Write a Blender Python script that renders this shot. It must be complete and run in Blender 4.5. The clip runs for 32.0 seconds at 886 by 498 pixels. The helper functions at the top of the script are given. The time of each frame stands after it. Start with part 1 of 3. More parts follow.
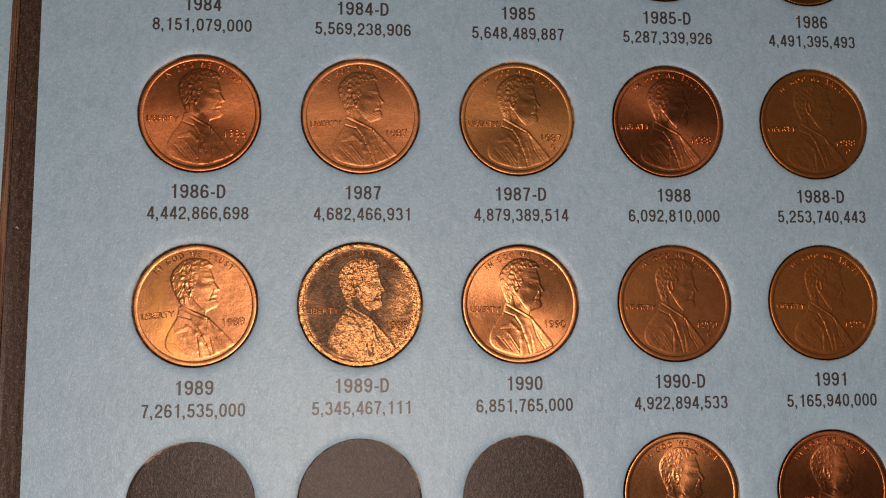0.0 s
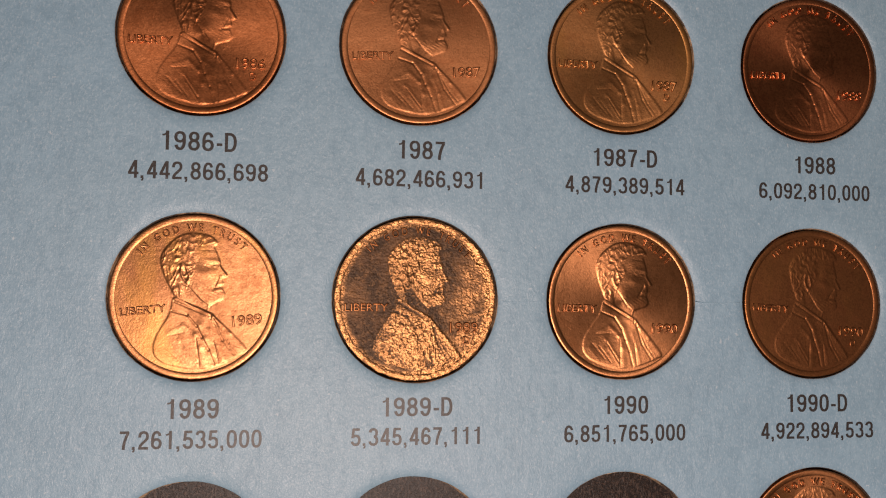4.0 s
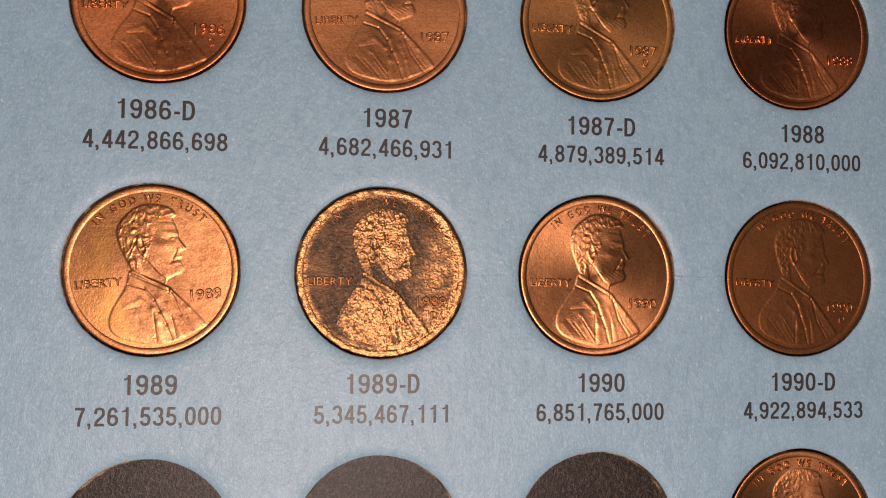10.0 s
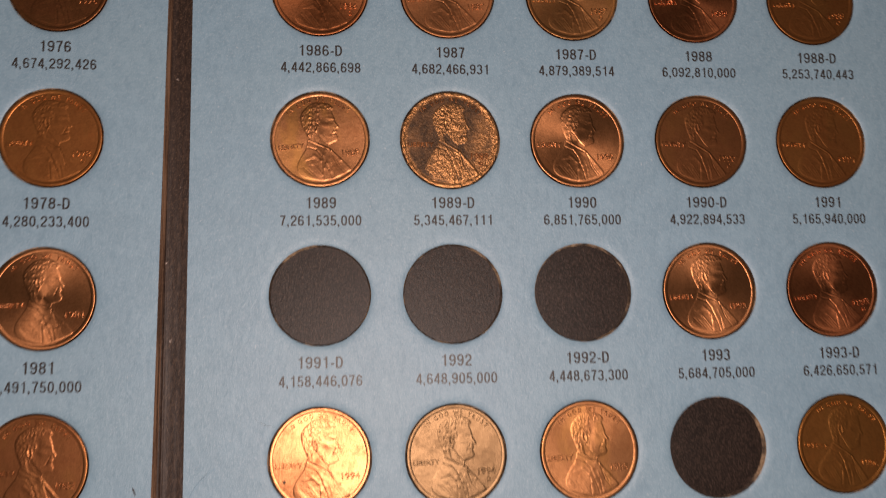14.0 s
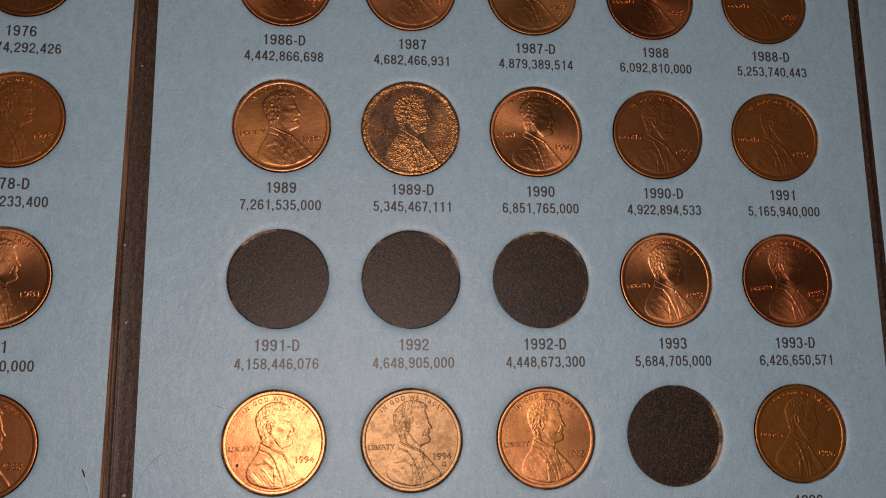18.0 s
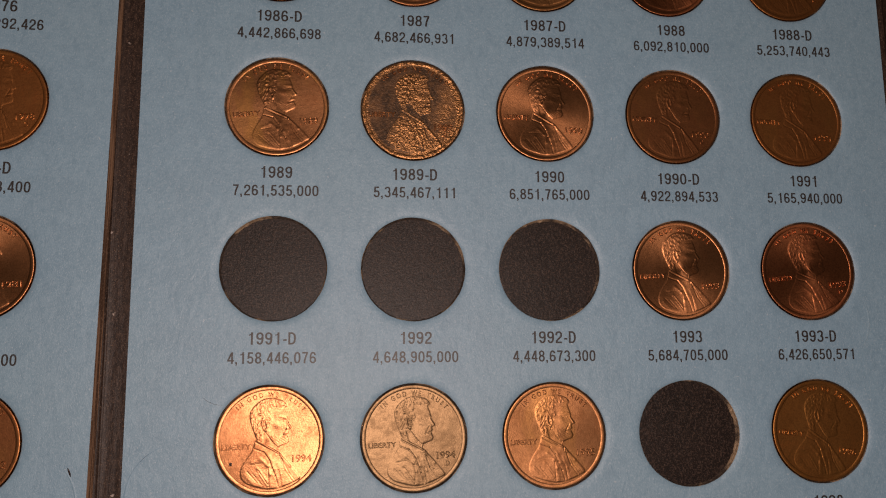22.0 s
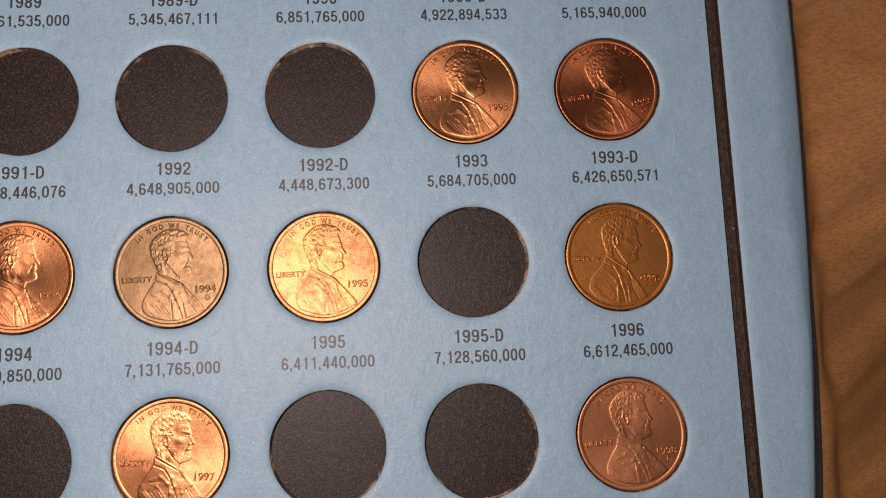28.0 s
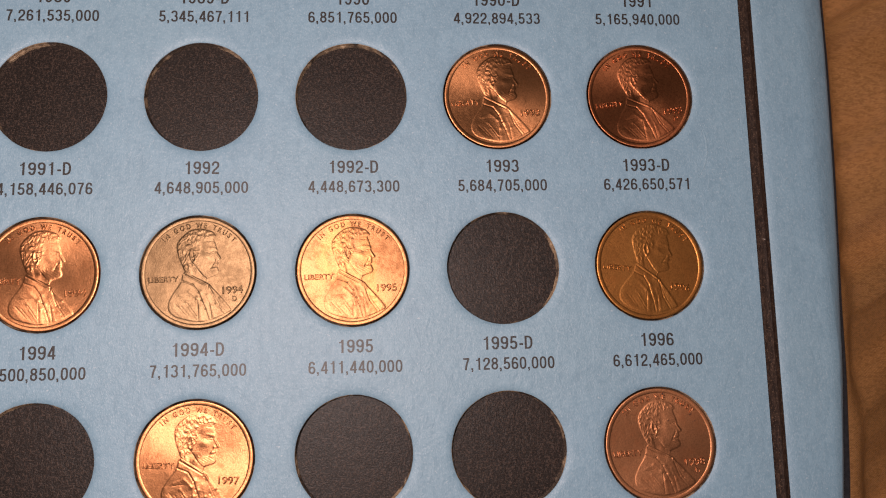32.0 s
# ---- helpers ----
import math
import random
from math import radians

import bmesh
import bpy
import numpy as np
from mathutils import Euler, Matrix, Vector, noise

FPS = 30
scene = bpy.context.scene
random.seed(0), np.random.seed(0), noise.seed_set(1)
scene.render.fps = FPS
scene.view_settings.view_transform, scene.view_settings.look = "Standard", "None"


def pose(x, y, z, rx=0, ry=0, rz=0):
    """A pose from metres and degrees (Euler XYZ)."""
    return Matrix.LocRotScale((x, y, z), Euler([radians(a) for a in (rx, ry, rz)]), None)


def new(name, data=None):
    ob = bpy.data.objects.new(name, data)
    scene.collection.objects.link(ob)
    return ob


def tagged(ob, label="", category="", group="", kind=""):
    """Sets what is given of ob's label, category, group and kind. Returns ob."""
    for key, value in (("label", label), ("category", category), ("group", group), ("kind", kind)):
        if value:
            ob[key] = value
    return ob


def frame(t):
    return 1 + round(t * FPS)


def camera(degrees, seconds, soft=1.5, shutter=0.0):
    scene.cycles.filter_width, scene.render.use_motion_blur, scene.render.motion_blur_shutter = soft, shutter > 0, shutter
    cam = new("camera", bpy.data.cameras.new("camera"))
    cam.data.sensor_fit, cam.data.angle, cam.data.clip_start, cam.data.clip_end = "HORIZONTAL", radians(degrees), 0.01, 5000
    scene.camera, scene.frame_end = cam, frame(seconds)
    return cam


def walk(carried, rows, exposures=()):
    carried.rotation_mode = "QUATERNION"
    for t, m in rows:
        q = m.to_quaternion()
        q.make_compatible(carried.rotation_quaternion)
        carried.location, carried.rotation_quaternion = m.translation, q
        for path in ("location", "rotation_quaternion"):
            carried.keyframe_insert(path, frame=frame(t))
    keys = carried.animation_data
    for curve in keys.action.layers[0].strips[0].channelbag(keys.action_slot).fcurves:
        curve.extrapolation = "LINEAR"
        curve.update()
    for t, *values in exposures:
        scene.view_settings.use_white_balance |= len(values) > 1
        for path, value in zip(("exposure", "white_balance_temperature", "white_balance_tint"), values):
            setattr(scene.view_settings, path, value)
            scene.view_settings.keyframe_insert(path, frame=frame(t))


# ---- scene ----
cam = camera(57.8, 32.0, soft=1.1, shutter=0.3)
MM = 0.001
TOP = 10.0          # height of the page's upper face over the cloth's zero, in millimetres
# seconds; place in millimetres; turns in degrees
ROWS = [
    (0.0, 26.55, 11.94, 138.40, 5.86, -5.39, -0.44),
    (0.5, 25.87, 13.92, 135.86, 5.93, -5.84, -0.05),
    (1.0, 24.52, 12.81, 133.67, 5.71, -6.10, 0.23),
    (1.5, 24.13, 13.20, 131.58, 5.48, -6.28, 0.55),
    (2.0, 25.37, 13.96, 130.30, 5.34, -6.57, 0.72),
    (2.5, 24.78, 15.40, 130.06, 4.70, -7.49, 0.84),
    (3.0, 15.31, 19.66, 113.87, 3.48, -8.17, 0.84),
    (3.5, 10.22, 19.70, 103.66, 2.79, -9.08, 0.84),
    (4.0, 14.02, 17.15, 105.44, 2.93, -8.76, 0.72),
    (4.5, 13.71, 17.01, 105.52, 3.05, -8.52, 0.73),
    (6.5, 16.98, 17.88, 104.19, 1.87, -7.28, 0.84),
    (7.0, 18.80, 18.29, 103.34, 1.56, -7.21, 0.93),
    (7.5, 18.41, 17.70, 103.19, 1.76, -7.31, 0.77),
    (8.0, 24.12, 17.64, 100.22, 1.96, -6.95, 0.53),
    (8.5, 24.69, 21.25, 101.23, 1.33, -6.93, 0.42),
    (9.0, 21.90, 17.68, 100.36, 2.51, -7.58, 0.18),
    (9.5, 20.00, 16.04, 101.72, 2.19, -7.52, 0.48),
    (10.0, 20.43, 15.35, 102.80, 2.19, -7.49, 0.68),
    (10.5, 19.46, 15.02, 102.19, 2.76, -7.32, 0.66),
    (11.0, 18.02, 19.48, 105.07, 2.55, -7.46, 0.42),
    (11.5, 20.71, 25.56, 109.31, 2.35, -6.64, 0.21),
    (12.0, 18.75, 24.07, 103.07, 2.48, -7.13, 0.17),
    (12.5, 19.83, 21.21, 103.19, 2.75, -6.84, -0.10),
    (13.0, 19.45, 17.22, 108.16, 3.11, -6.05, -0.34),
    (13.5, 13.23, 0.08, 132.97, 4.67, -5.41, -0.73),
    (14.0, 9.17, -24.69, 165.00, 7.04, -5.21, -1.04),
    (14.5, 13.98, -42.89, 176.88, 8.31, -4.47, -0.86),
    (15.0, 18.36, -41.04, 172.69, 8.84, -4.99, -0.94),
    (15.5, 18.05, -29.66, 166.81, 8.57, -5.33, -0.98),
    (17.5, 14.88, -37.16, 166.68, 10.00, -6.18, -0.76),
    (18.0, 14.90, -35.70, 165.11, 9.95, -6.10, -0.63),
    (18.5, 15.73, -29.83, 161.03, 9.58, -6.20, -0.63),
    (19.0, 16.66, -30.69, 156.35, 9.60, -6.16, -0.63),
    (19.5, 15.70, -30.79, 155.93, 9.20, -6.39, -0.60),
    (20.0, 17.06, -31.89, 156.73, 9.19, -6.34, -0.59),
    (20.5, 15.31, -33.38, 156.75, 9.17, -6.43, -0.59),
    (21.0, 16.00, -33.82, 158.46, 9.45, -6.31, -0.58),
    (21.5, 13.94, -34.43, 157.26, 9.21, -6.51, -0.59),
    (22.0, 15.13, -33.27, 157.63, 8.68, -6.07, -0.50),
    (22.5, 21.70, -39.67, 156.45, 8.81, -5.24, -0.50),
    (23.0, 29.08, -50.59, 155.00, 8.84, -4.82, -0.59),
    (23.5, 31.36, -55.45, 154.78, 8.05, -4.63, -0.71),
    (24.0, 36.07, -58.31, 152.81, 8.13, -4.30, -1.00),
    (24.5, 54.60, -58.38, 154.91, 7.53, -3.09, -1.35),
    (25.0, 67.12, -59.16, 152.71, 7.73, -2.78, -1.88),
    (25.5, 67.97, -59.22, 150.48, 8.25, -2.72, -2.00),
    (27.5, 64.75, -61.82, 149.41, 7.86, -3.14, -2.39),
    (28.0, 63.07, -61.59, 148.10, 7.86, -3.37, -2.40),
    (28.5, 61.79, -61.09, 146.73, 7.77, -3.56, -2.32),
    (29.0, 62.15, -61.00, 146.08, 7.83, -3.52, -2.12),
    (29.5, 60.91, -59.82, 146.30, 7.61, -3.63, -2.01),
    (30.0, 59.74, -59.82, 145.50, 7.61, -3.68, -1.84),
    (30.5, 58.93, -59.16, 145.16, 7.77, -3.80, -1.69),
    (31.0, 58.86, -59.07, 145.09, 7.69, -3.76, -1.54),
    (31.5, 56.69, -60.03, 145.86, 7.88, -4.07, -1.51),
    (32.0, 56.92, -61.13, 146.36, 8.12, -3.97, -1.36),
]
EXPOSURES = [(0.0, -0.04, 6980, 10), (1.0, 0.11, 6970, 10), (2.0, 0.17, 6960, 10), (3.0, 0.25, 6950, 10), (3.6, 0.12, 6825, 10), (4.2, -0.16, 6700, 10), (8.0, 0.03, 6620, 10), (9.0, 0.02, 6600, 10), (11.0, 0.07, 6580, 10), (13.0, -0.11, 6646, 10), (14.0, -0.19, 6653, 10), (15.0, -0.45, 6660, 10), (18.0, -0.44, 6680, 10), (20.0, -0.42, 6665, 10), (21.4, -0.53, 6654, 10), (22.0, -0.69, 6650, 10), (23.0, -0.47, 6600, 10), (24.0, -0.49, 6550, 10), (25.0, -0.07, 6500, 10), (28.0, -0.02, 6280, 10), (32.0, -0.02, 6280, 10)]
walk(cam, [(t, pose(x * MM, y * MM, z * MM, rx, ry, rz)) for t, x, y, z, rx, ry, rz in ROWS], EXPOSURES)

# ---- light: one small white lamp over the folder, in a dim room ----
LAMP = (15.0, -42.0, 220.0)
lamp_data = bpy.data.lights.new("phone_torch", "POINT")
lamp_data.energy, lamp_data.color, lamp_data.shadow_soft_size = 2.10, (1.0, 0.790, 0.716), 0.006
lamp = new("phone_torch", lamp_data)
lamp.location = [v * MM for v in LAMP]

world = bpy.data.worlds.new("dim_room")
scene.world = world
world.use_nodes = True
world.node_tree.nodes["Background"].inputs["Color"].default_value = (0.9, 0.85, 0.8, 1)
world.node_tree.nodes["Background"].inputs["Strength"].default_value = 0.05


# ---- materials ----
class Nodes:
    """Short hand for one node tree."""

    def __init__(self, name):
        self.mat = bpy.data.materials.new(name)
        self.mat.use_nodes = True
        self.tree = self.mat.node_tree
        self.bsdf = self.tree.nodes["Principled BSDF"]
        coord = self.tree.nodes.new("ShaderNodeTexCoord")
        info = self.tree.nodes.new("ShaderNodeObjectInfo")
        shift = self.tree.nodes.new("ShaderNodeVectorMath")
        shift.operation = "MULTIPLY_ADD"
        self.tree.links.new(info.outputs["Random"], shift.inputs[0])
        shift.inputs[1].default_value = (0.31, 0.17, 0.23)
        self.tree.links.new(coord.outputs["Object"], shift.inputs[2])
        self.place, self.random = shift.outputs[0], info.outputs["Random"]

    def put(self, socket, value):
        if isinstance(value, bpy.types.NodeSocket):
            self.tree.links.new(value, socket)
        elif isinstance(value, tuple) and len(value) == 3 and socket.type == "RGBA":
            socket.default_value = (*value, 1)
        else:
            socket.default_value = value

    def stretched(self, sx, sy, sz, turn=0):
        n = self.tree.nodes.new("ShaderNodeMapping")
        n.inputs["Scale"].default_value = (sx, sy, sz)
        n.inputs["Rotation"].default_value = (0, 0, radians(turn))
        self.put(n.inputs["Vector"], self.place)
        return n.outputs[0]

    def noise(self, scale, detail=4, rough=0.55, vector=None, distort=0.0):
        n = self.tree.nodes.new("ShaderNodeTexNoise")
        n.inputs["Scale"].default_value = scale
        n.inputs["Detail"].default_value = detail
        n.inputs["Roughness"].default_value = rough
        n.inputs["Distortion"].default_value = distort
        self.put(n.inputs["Vector"], vector or self.place)
        return n.outputs[0]

    def ramp(self, value, lo, hi, a=0.0, b=1.0):
        n = self.tree.nodes.new("ShaderNodeMapRange")
        n.interpolation_type = "SMOOTHSTEP"
        for key, v in zip(("Value", "From Min", "From Max", "To Min", "To Max"), (value, lo, hi, a, b)):
            self.put(n.inputs[key], v)
        return n.outputs[0]

    def mix(self, factor, a, b):
        n = self.tree.nodes.new("ShaderNodeMix")
        n.data_type = "RGBA"
        self.put(n.inputs[0], factor)
        self.put(n.inputs[6], a)
        self.put(n.inputs[7], b)
        return n.outputs[2]

    def math(self, operation, a, b):
        n = self.tree.nodes.new("ShaderNodeMath")
        n.operation = operation
        self.put(n.inputs[0], a)
        self.put(n.inputs[1], b)
        return n.outputs[0]

    def bump(self, height, distance, strength=1.0):
        n = self.tree.nodes.new("ShaderNodeBump")
        n.inputs["Distance"].default_value = distance
        n.inputs["Strength"].default_value = strength
        self.put(n.inputs["Height"], height)
        self.put(self.bsdf.inputs["Normal"], n.outputs[0])

    def end(self, color, rough, metal=0.0, specular=0.5):
        self.put(self.bsdf.inputs["Base Color"], color)
        self.put(self.bsdf.inputs["Roughness"], rough)
        self.put(self.bsdf.inputs["Metallic"], metal)
        self.bsdf.inputs["Specular IOR Level"].default_value = specular
        return self.mat


def blue_paper():
    n = Nodes("blue_paper")
    fibre = n.noise(4800, 3, 0.65, n.stretched(1, 0.55, 1, 12))
    weave = n.noise(1900, 3, 0.6, n.stretched(0.6, 1, 1, -20))
    blotch = n.noise(170, 4)
    cloud = n.noise(22, 3)
    c = n.mix(n.ramp(blotch, 0.35, 0.7), (0.218, 0.352, 0.462), (0.238, 0.382, 0.498))
    c = n.mix(n.ramp(cloud, 0.35, 0.7, 0, 0.5), c, (0.25, 0.385, 0.475))
    c = n.mix(n.ramp(weave, 0.44, 0.62, 0, 0.36), c, (0.175, 0.305, 0.41))
    c = n.mix(n.ramp(fibre, 0.50, 0.68, 0, 0.5), c, (0.40, 0.52, 0.61))
    c = n.mix(n.ramp(n.noise(1700, 2, 0.5), 0.71, 0.77, 0, 0.4), c, (0.62, 0.68, 0.72))
    felt = n.noise(760, 5, 0.68, n.stretched(1, 0.55, 1, -15), 0.5)
    c = n.mix(n.ramp(felt, 0.52, 0.66, 0, 0.42), c, (0.285, 0.43, 0.54))
    c = n.mix(n.ramp(felt, 0.47, 0.34, 0, 0.42), c, (0.175, 0.295, 0.395))
    n.bump(n.math("ADD", n.math("ADD", fibre, weave), n.math("MULTIPLY", felt, 3.5)), 0.000034, 1.0)
    return n.end(c, n.ramp(n.noise(6500, 2, 0.6), 0.40, 0.62, 0.60, 0.42), 0, 0.62)


def dark_paper():
    n = Nodes("dark_backing_paper")
    fibre = n.noise(4300, 3, 0.65, n.stretched(1, 0.45, 1, 40))
    other = n.noise(4200, 3, 0.65, n.stretched(0.5, 1, 1, 15))
    grain = n.math("MAXIMUM", fibre, other)
    blotch = n.noise(120, 3)
    c = n.mix(n.ramp(blotch, 0.3, 0.7), (0.0105, 0.0070, 0.0058), (0.0155, 0.0103, 0.0082))
    c = n.mix(n.ramp(grain, 0.51, 0.70, 0, 0.8), c, (0.088, 0.056, 0.042))
    n.bump(n.math("ADD", grain, n.math("MULTIPLY", n.noise(900, 4, 0.6, n.stretched(1, 0.6, 1, -30)), 0.8)), 0.00006, 0.9)
    return n.end(c, 0.42, 0, 0.22)


def spine_paper():
    n = Nodes("dark_spine_paper")
    fibre = n.noise(1800, 4, 0.75, n.stretched(1, 0.35, 1))
    band = n.noise(500, 3, 0.6, n.stretched(1, 0.03, 1))
    speck = n.noise(800, 2, 0.4)
    c = n.mix(n.ramp(fibre, 0.4, 0.7), (0.018, 0.0105, 0.008), (0.064, 0.039, 0.028))
    c = n.mix(n.ramp(band, 0.4, 0.65, 0, 0.5), c, (0.034, 0.021, 0.016))
    c = n.mix(n.ramp(n.noise(3400, 3, 0.7), 0.54, 0.70, 0, 0.8), c, (0.17, 0.105, 0.068))
    c = n.mix(n.ramp(speck, 0.75, 0.80), c, (0.38, 0.31, 0.27))
    n.bump(n.math("ADD", fibre, band), 0.0001, 0.8)
    return n.end(c, 0.5, 0, 0.32)


def board_edge():
    n = Nodes("tan_cut_board")
    fibre = n.noise(2200, 4, 0.7, n.stretched(1, 1, 3))
    torn = n.ramp(n.noise(150, 4, 0.65), 0.48, 0.60)      # pale only where the punched edge is torn open
    c = n.mix(torn, n.mix(n.ramp(fibre, 0.35, 0.7), (0.045, 0.034, 0.030), (0.17, 0.125, 0.095)), n.mix(n.ramp(fibre, 0.35, 0.7), (0.34, 0.22, 0.13), (0.66, 0.49, 0.33)))
    n.bump(fibre, 0.0001, 1.0)
    return n.end(c, 0.8, 0, 0.2)


def wrapped_edge():
    n = Nodes("brown_board_edge")
    ply = n.noise(900, 3, 0.6, n.stretched(0.3, 0.05, 3))
    fibre = n.noise(2600, 3, 0.7)
    c = n.mix(n.ramp(ply, 0.42, 0.58), (0.085, 0.047, 0.030), (0.30, 0.175, 0.105))
    c = n.mix(n.ramp(fibre, 0.5, 0.7, 0, 0.5), c, (0.38, 0.25, 0.17))
    n.bump(n.math("ADD", ply, fibre), 0.00008, 1.0)
    return n.end(c, 0.7, 0, 0.3)


def ink():
    n = Nodes("dark_printing_ink")
    wear = n.noise(2600, 3, 0.7)
    c = n.mix(n.ramp(wear, 0.54, 0.75, 0, 0.45), (0.035, 0.030, 0.028), (0.125, 0.13, 0.145))
    n.bump(wear, 0.00005, 0.5)
    return n.end(c, 0.44, 0, 0.40)


def copper(name, clean, tarnish, share, rough, luster=0.0, spots=0.0, spot=(0.03, 0.02, 0.015), gold=0.0):
    """Struck copper: clean metal under clouds of tarnish, with radial flow lines, hairline scratches and dark spots."""
    n = Nodes(name)
    cloud = n.noise(190, 5, 0.6, None, 0.4)
    fine = n.noise(1100, 5, 0.7)
    grit = n.noise(3600, 3, 0.7)
    hair = n.noise(1200, 3, 0.6, n.stretched(0.04, 1, 1, 35))
    mixed = n.math("ADD", n.math("MULTIPLY", cloud, 0.5), n.math("MULTIPLY", fine, 0.5))
    amount = n.ramp(mixed, 0.66 - share * 0.42, 0.86 - share * 0.42)
    c = n.mix(amount, clean, tarnish)
    c = n.mix(n.ramp(grit, 0.48, 0.60, 0, 0.45), c, tuple(v * 0.70 for v in tarnish))
    if gold:
        c = n.mix(n.ramp(n.noise(150, 4, 0.6, n.stretched(1, 0.4, 1, 50)), 0.50, 0.66, 0, gold), c, (0.52, 0.255, 0.070))
    r = n.ramp(amount, 0, 1, rough, rough + 0.06)
    if spots:
        dots = n.ramp(n.noise(420, 3, 0.6), 0.70 - spots * 0.12, 0.76 - spots * 0.12)
        c = n.mix(dots, c, spot)
    grit_low = n.noise(5200, 2, 0.6)
    dish = n.math("MULTIPLY", n.noise(260, 2, 0.5), 5.5)
    height = n.math("ADD", n.math("ADD", n.math("MULTIPLY", fine, 1.6), n.math("MULTIPLY", hair, 0.7)), n.math("MULTIPLY", grit_low, 1.4))
    n.bump(n.math("ADD", height, dish), 0.000012, 1.0)
    if luster:
        t = n.tree.nodes.new("ShaderNodeTangent")
        t.direction_type, t.axis = "RADIAL", "Z"
        n.put(n.bsdf.inputs["Tangent"], t.outputs[0])
        n.bsdf.inputs["Anisotropic"].default_value = luster
    return n.end(c, r, 1.0)


def corroded_copper():
    """Dark crust in the low parts, bare pitted copper where the relief stands proud."""
    n = Nodes("corroded_copper")
    pit = n.noise(1300, 5, 0.7)
    patch = n.noise(230, 4, 0.6)
    grain = n.noise(2400, 4, 0.75)
    fleck = n.noise(900, 3, 0.8, None, 0.6)
    coord = n.tree.nodes.new("ShaderNodeTexCoord")
    split = n.tree.nodes.new("ShaderNodeSeparateXYZ")
    n.put(split.inputs[0], coord.outputs["Object"])
    far = n.tree.nodes.new("ShaderNodeVectorMath")
    far.operation = "LENGTH"
    flat = n.tree.nodes.new("ShaderNodeCombineXYZ")
    n.put(flat.inputs[0], split.outputs[0])
    n.put(flat.inputs[1], split.outputs[1])
    n.put(far.inputs[0], flat.outputs[0])
    out = far.outputs["Value"]
    dish = n.math("ADD", n.math("MULTIPLY", n.math("MULTIPLY", out, out), 0.624), 0.00120)
    proud = n.ramp(n.math("SUBTRACT", split.outputs[2], dish), 0.000022, 0.000085, 0, 0.56)
    side = n.ramp(n.math("SUBTRACT", split.outputs[0], n.math("MULTIPLY", split.outputs[1], 0.45)), 0.0005, 0.0075, 0, 0.36)
    worn = n.ramp(out, 0.0080, 0.0086, 0, 0.42)      # the outermost band is rubbed bare
    spread = n.math("ADD", n.math("MULTIPLY", pit, 0.9), n.math("ADD", n.math("MULTIPLY", fleck, 0.8), n.math("MULTIPLY", patch, 0.7)))
    m = n.math("ADD", n.math("ADD", spread, proud), n.math("ADD", side, worn))
    bare = n.ramp(m, 1.19, 1.92)
    crust = n.mix(n.ramp(patch, 0.40, 0.62), (0.058, 0.036, 0.023), (0.125, 0.067, 0.036))
    c = n.mix(bare, crust, (0.42, 0.205, 0.084))
    c = n.mix(n.ramp(grain, 0.50, 0.62, 0, 0.6), c, n.mix(bare, (0.205, 0.112, 0.056), (0.19, 0.086, 0.034)))
    c = n.mix(n.ramp(n.noise(2600, 3, 0.7), 0.62, 0.70, 0, 0.6), c, (0.030, 0.019, 0.013))
    n.bump(n.math("ADD", n.math("MULTIPLY", n.noise(1500, 2, 0.5), 1.5), n.math("MULTIPLY", n.noise(4200, 3, 0.6), 0.8)), 0.000080, 1.0)
    return n.end(c, n.ramp(bare, 0, 1, 0.50, 0.38), n.ramp(bare, 0, 1, 0.25, 1.0), 0.15)


def satin():
    n = Nodes("brown_satin")
    weave = n.tree.nodes.new("ShaderNodeTexWave")
    weave.inputs["Scale"].default_value = 980
    weave.inputs["Distortion"].default_value = 1.6
    weave.inputs["Detail Scale"].default_value = 3.0
    n.put(weave.inputs["Vector"], n.stretched(1, 1, 1, 58))
    slub = n.noise(1900, 3, 0.6, n.stretched(0.4, 1, 1, 15))
    thread = n.noise(5200, 2, 0.6, n.stretched(0.4, 1, 1, 15))
    cloud = n.noise(45, 3)
    c = n.mix(n.ramp(cloud, 0.35, 0.7), (0.41, 0.196, 0.066), (0.49, 0.240, 0.086))
    c = n.mix(n.ramp(slub, 0.44, 0.60, 0, 0.65), c, (0.235, 0.102, 0.032))
    c = n.mix(n.ramp(thread, 0.48, 0.66, 0, 0.5), c, (0.66, 0.36, 0.145))
    c = n.mix(n.ramp(weave.outputs["Fac"], 0.25, 0.6, 0.4, 0), c, (0.36, 0.165, 0.058))
    n.bump(n.math("ADD", n.math("MULTIPLY", weave.outputs["Fac"], 1.0), n.math("ADD", slub, thread)), 0.00013, 1.0)
    return n.end(c, 0.45, 0.2, 0.4)


# near-black, so that the cover's outer rim passes for the shadow beside the folder
def shadow_cover():
    n = Nodes("shadow_dark_cover")
    grain = n.noise(1600, 3, 0.6)
    c = n.mix(n.ramp(grain, 0.4, 0.65), (0.010, 0.010, 0.013), (0.022, 0.021, 0.026))
    n.bump(grain, 0.00005, 0.8)
    return n.end(c, 0.55, 0, 0.4)


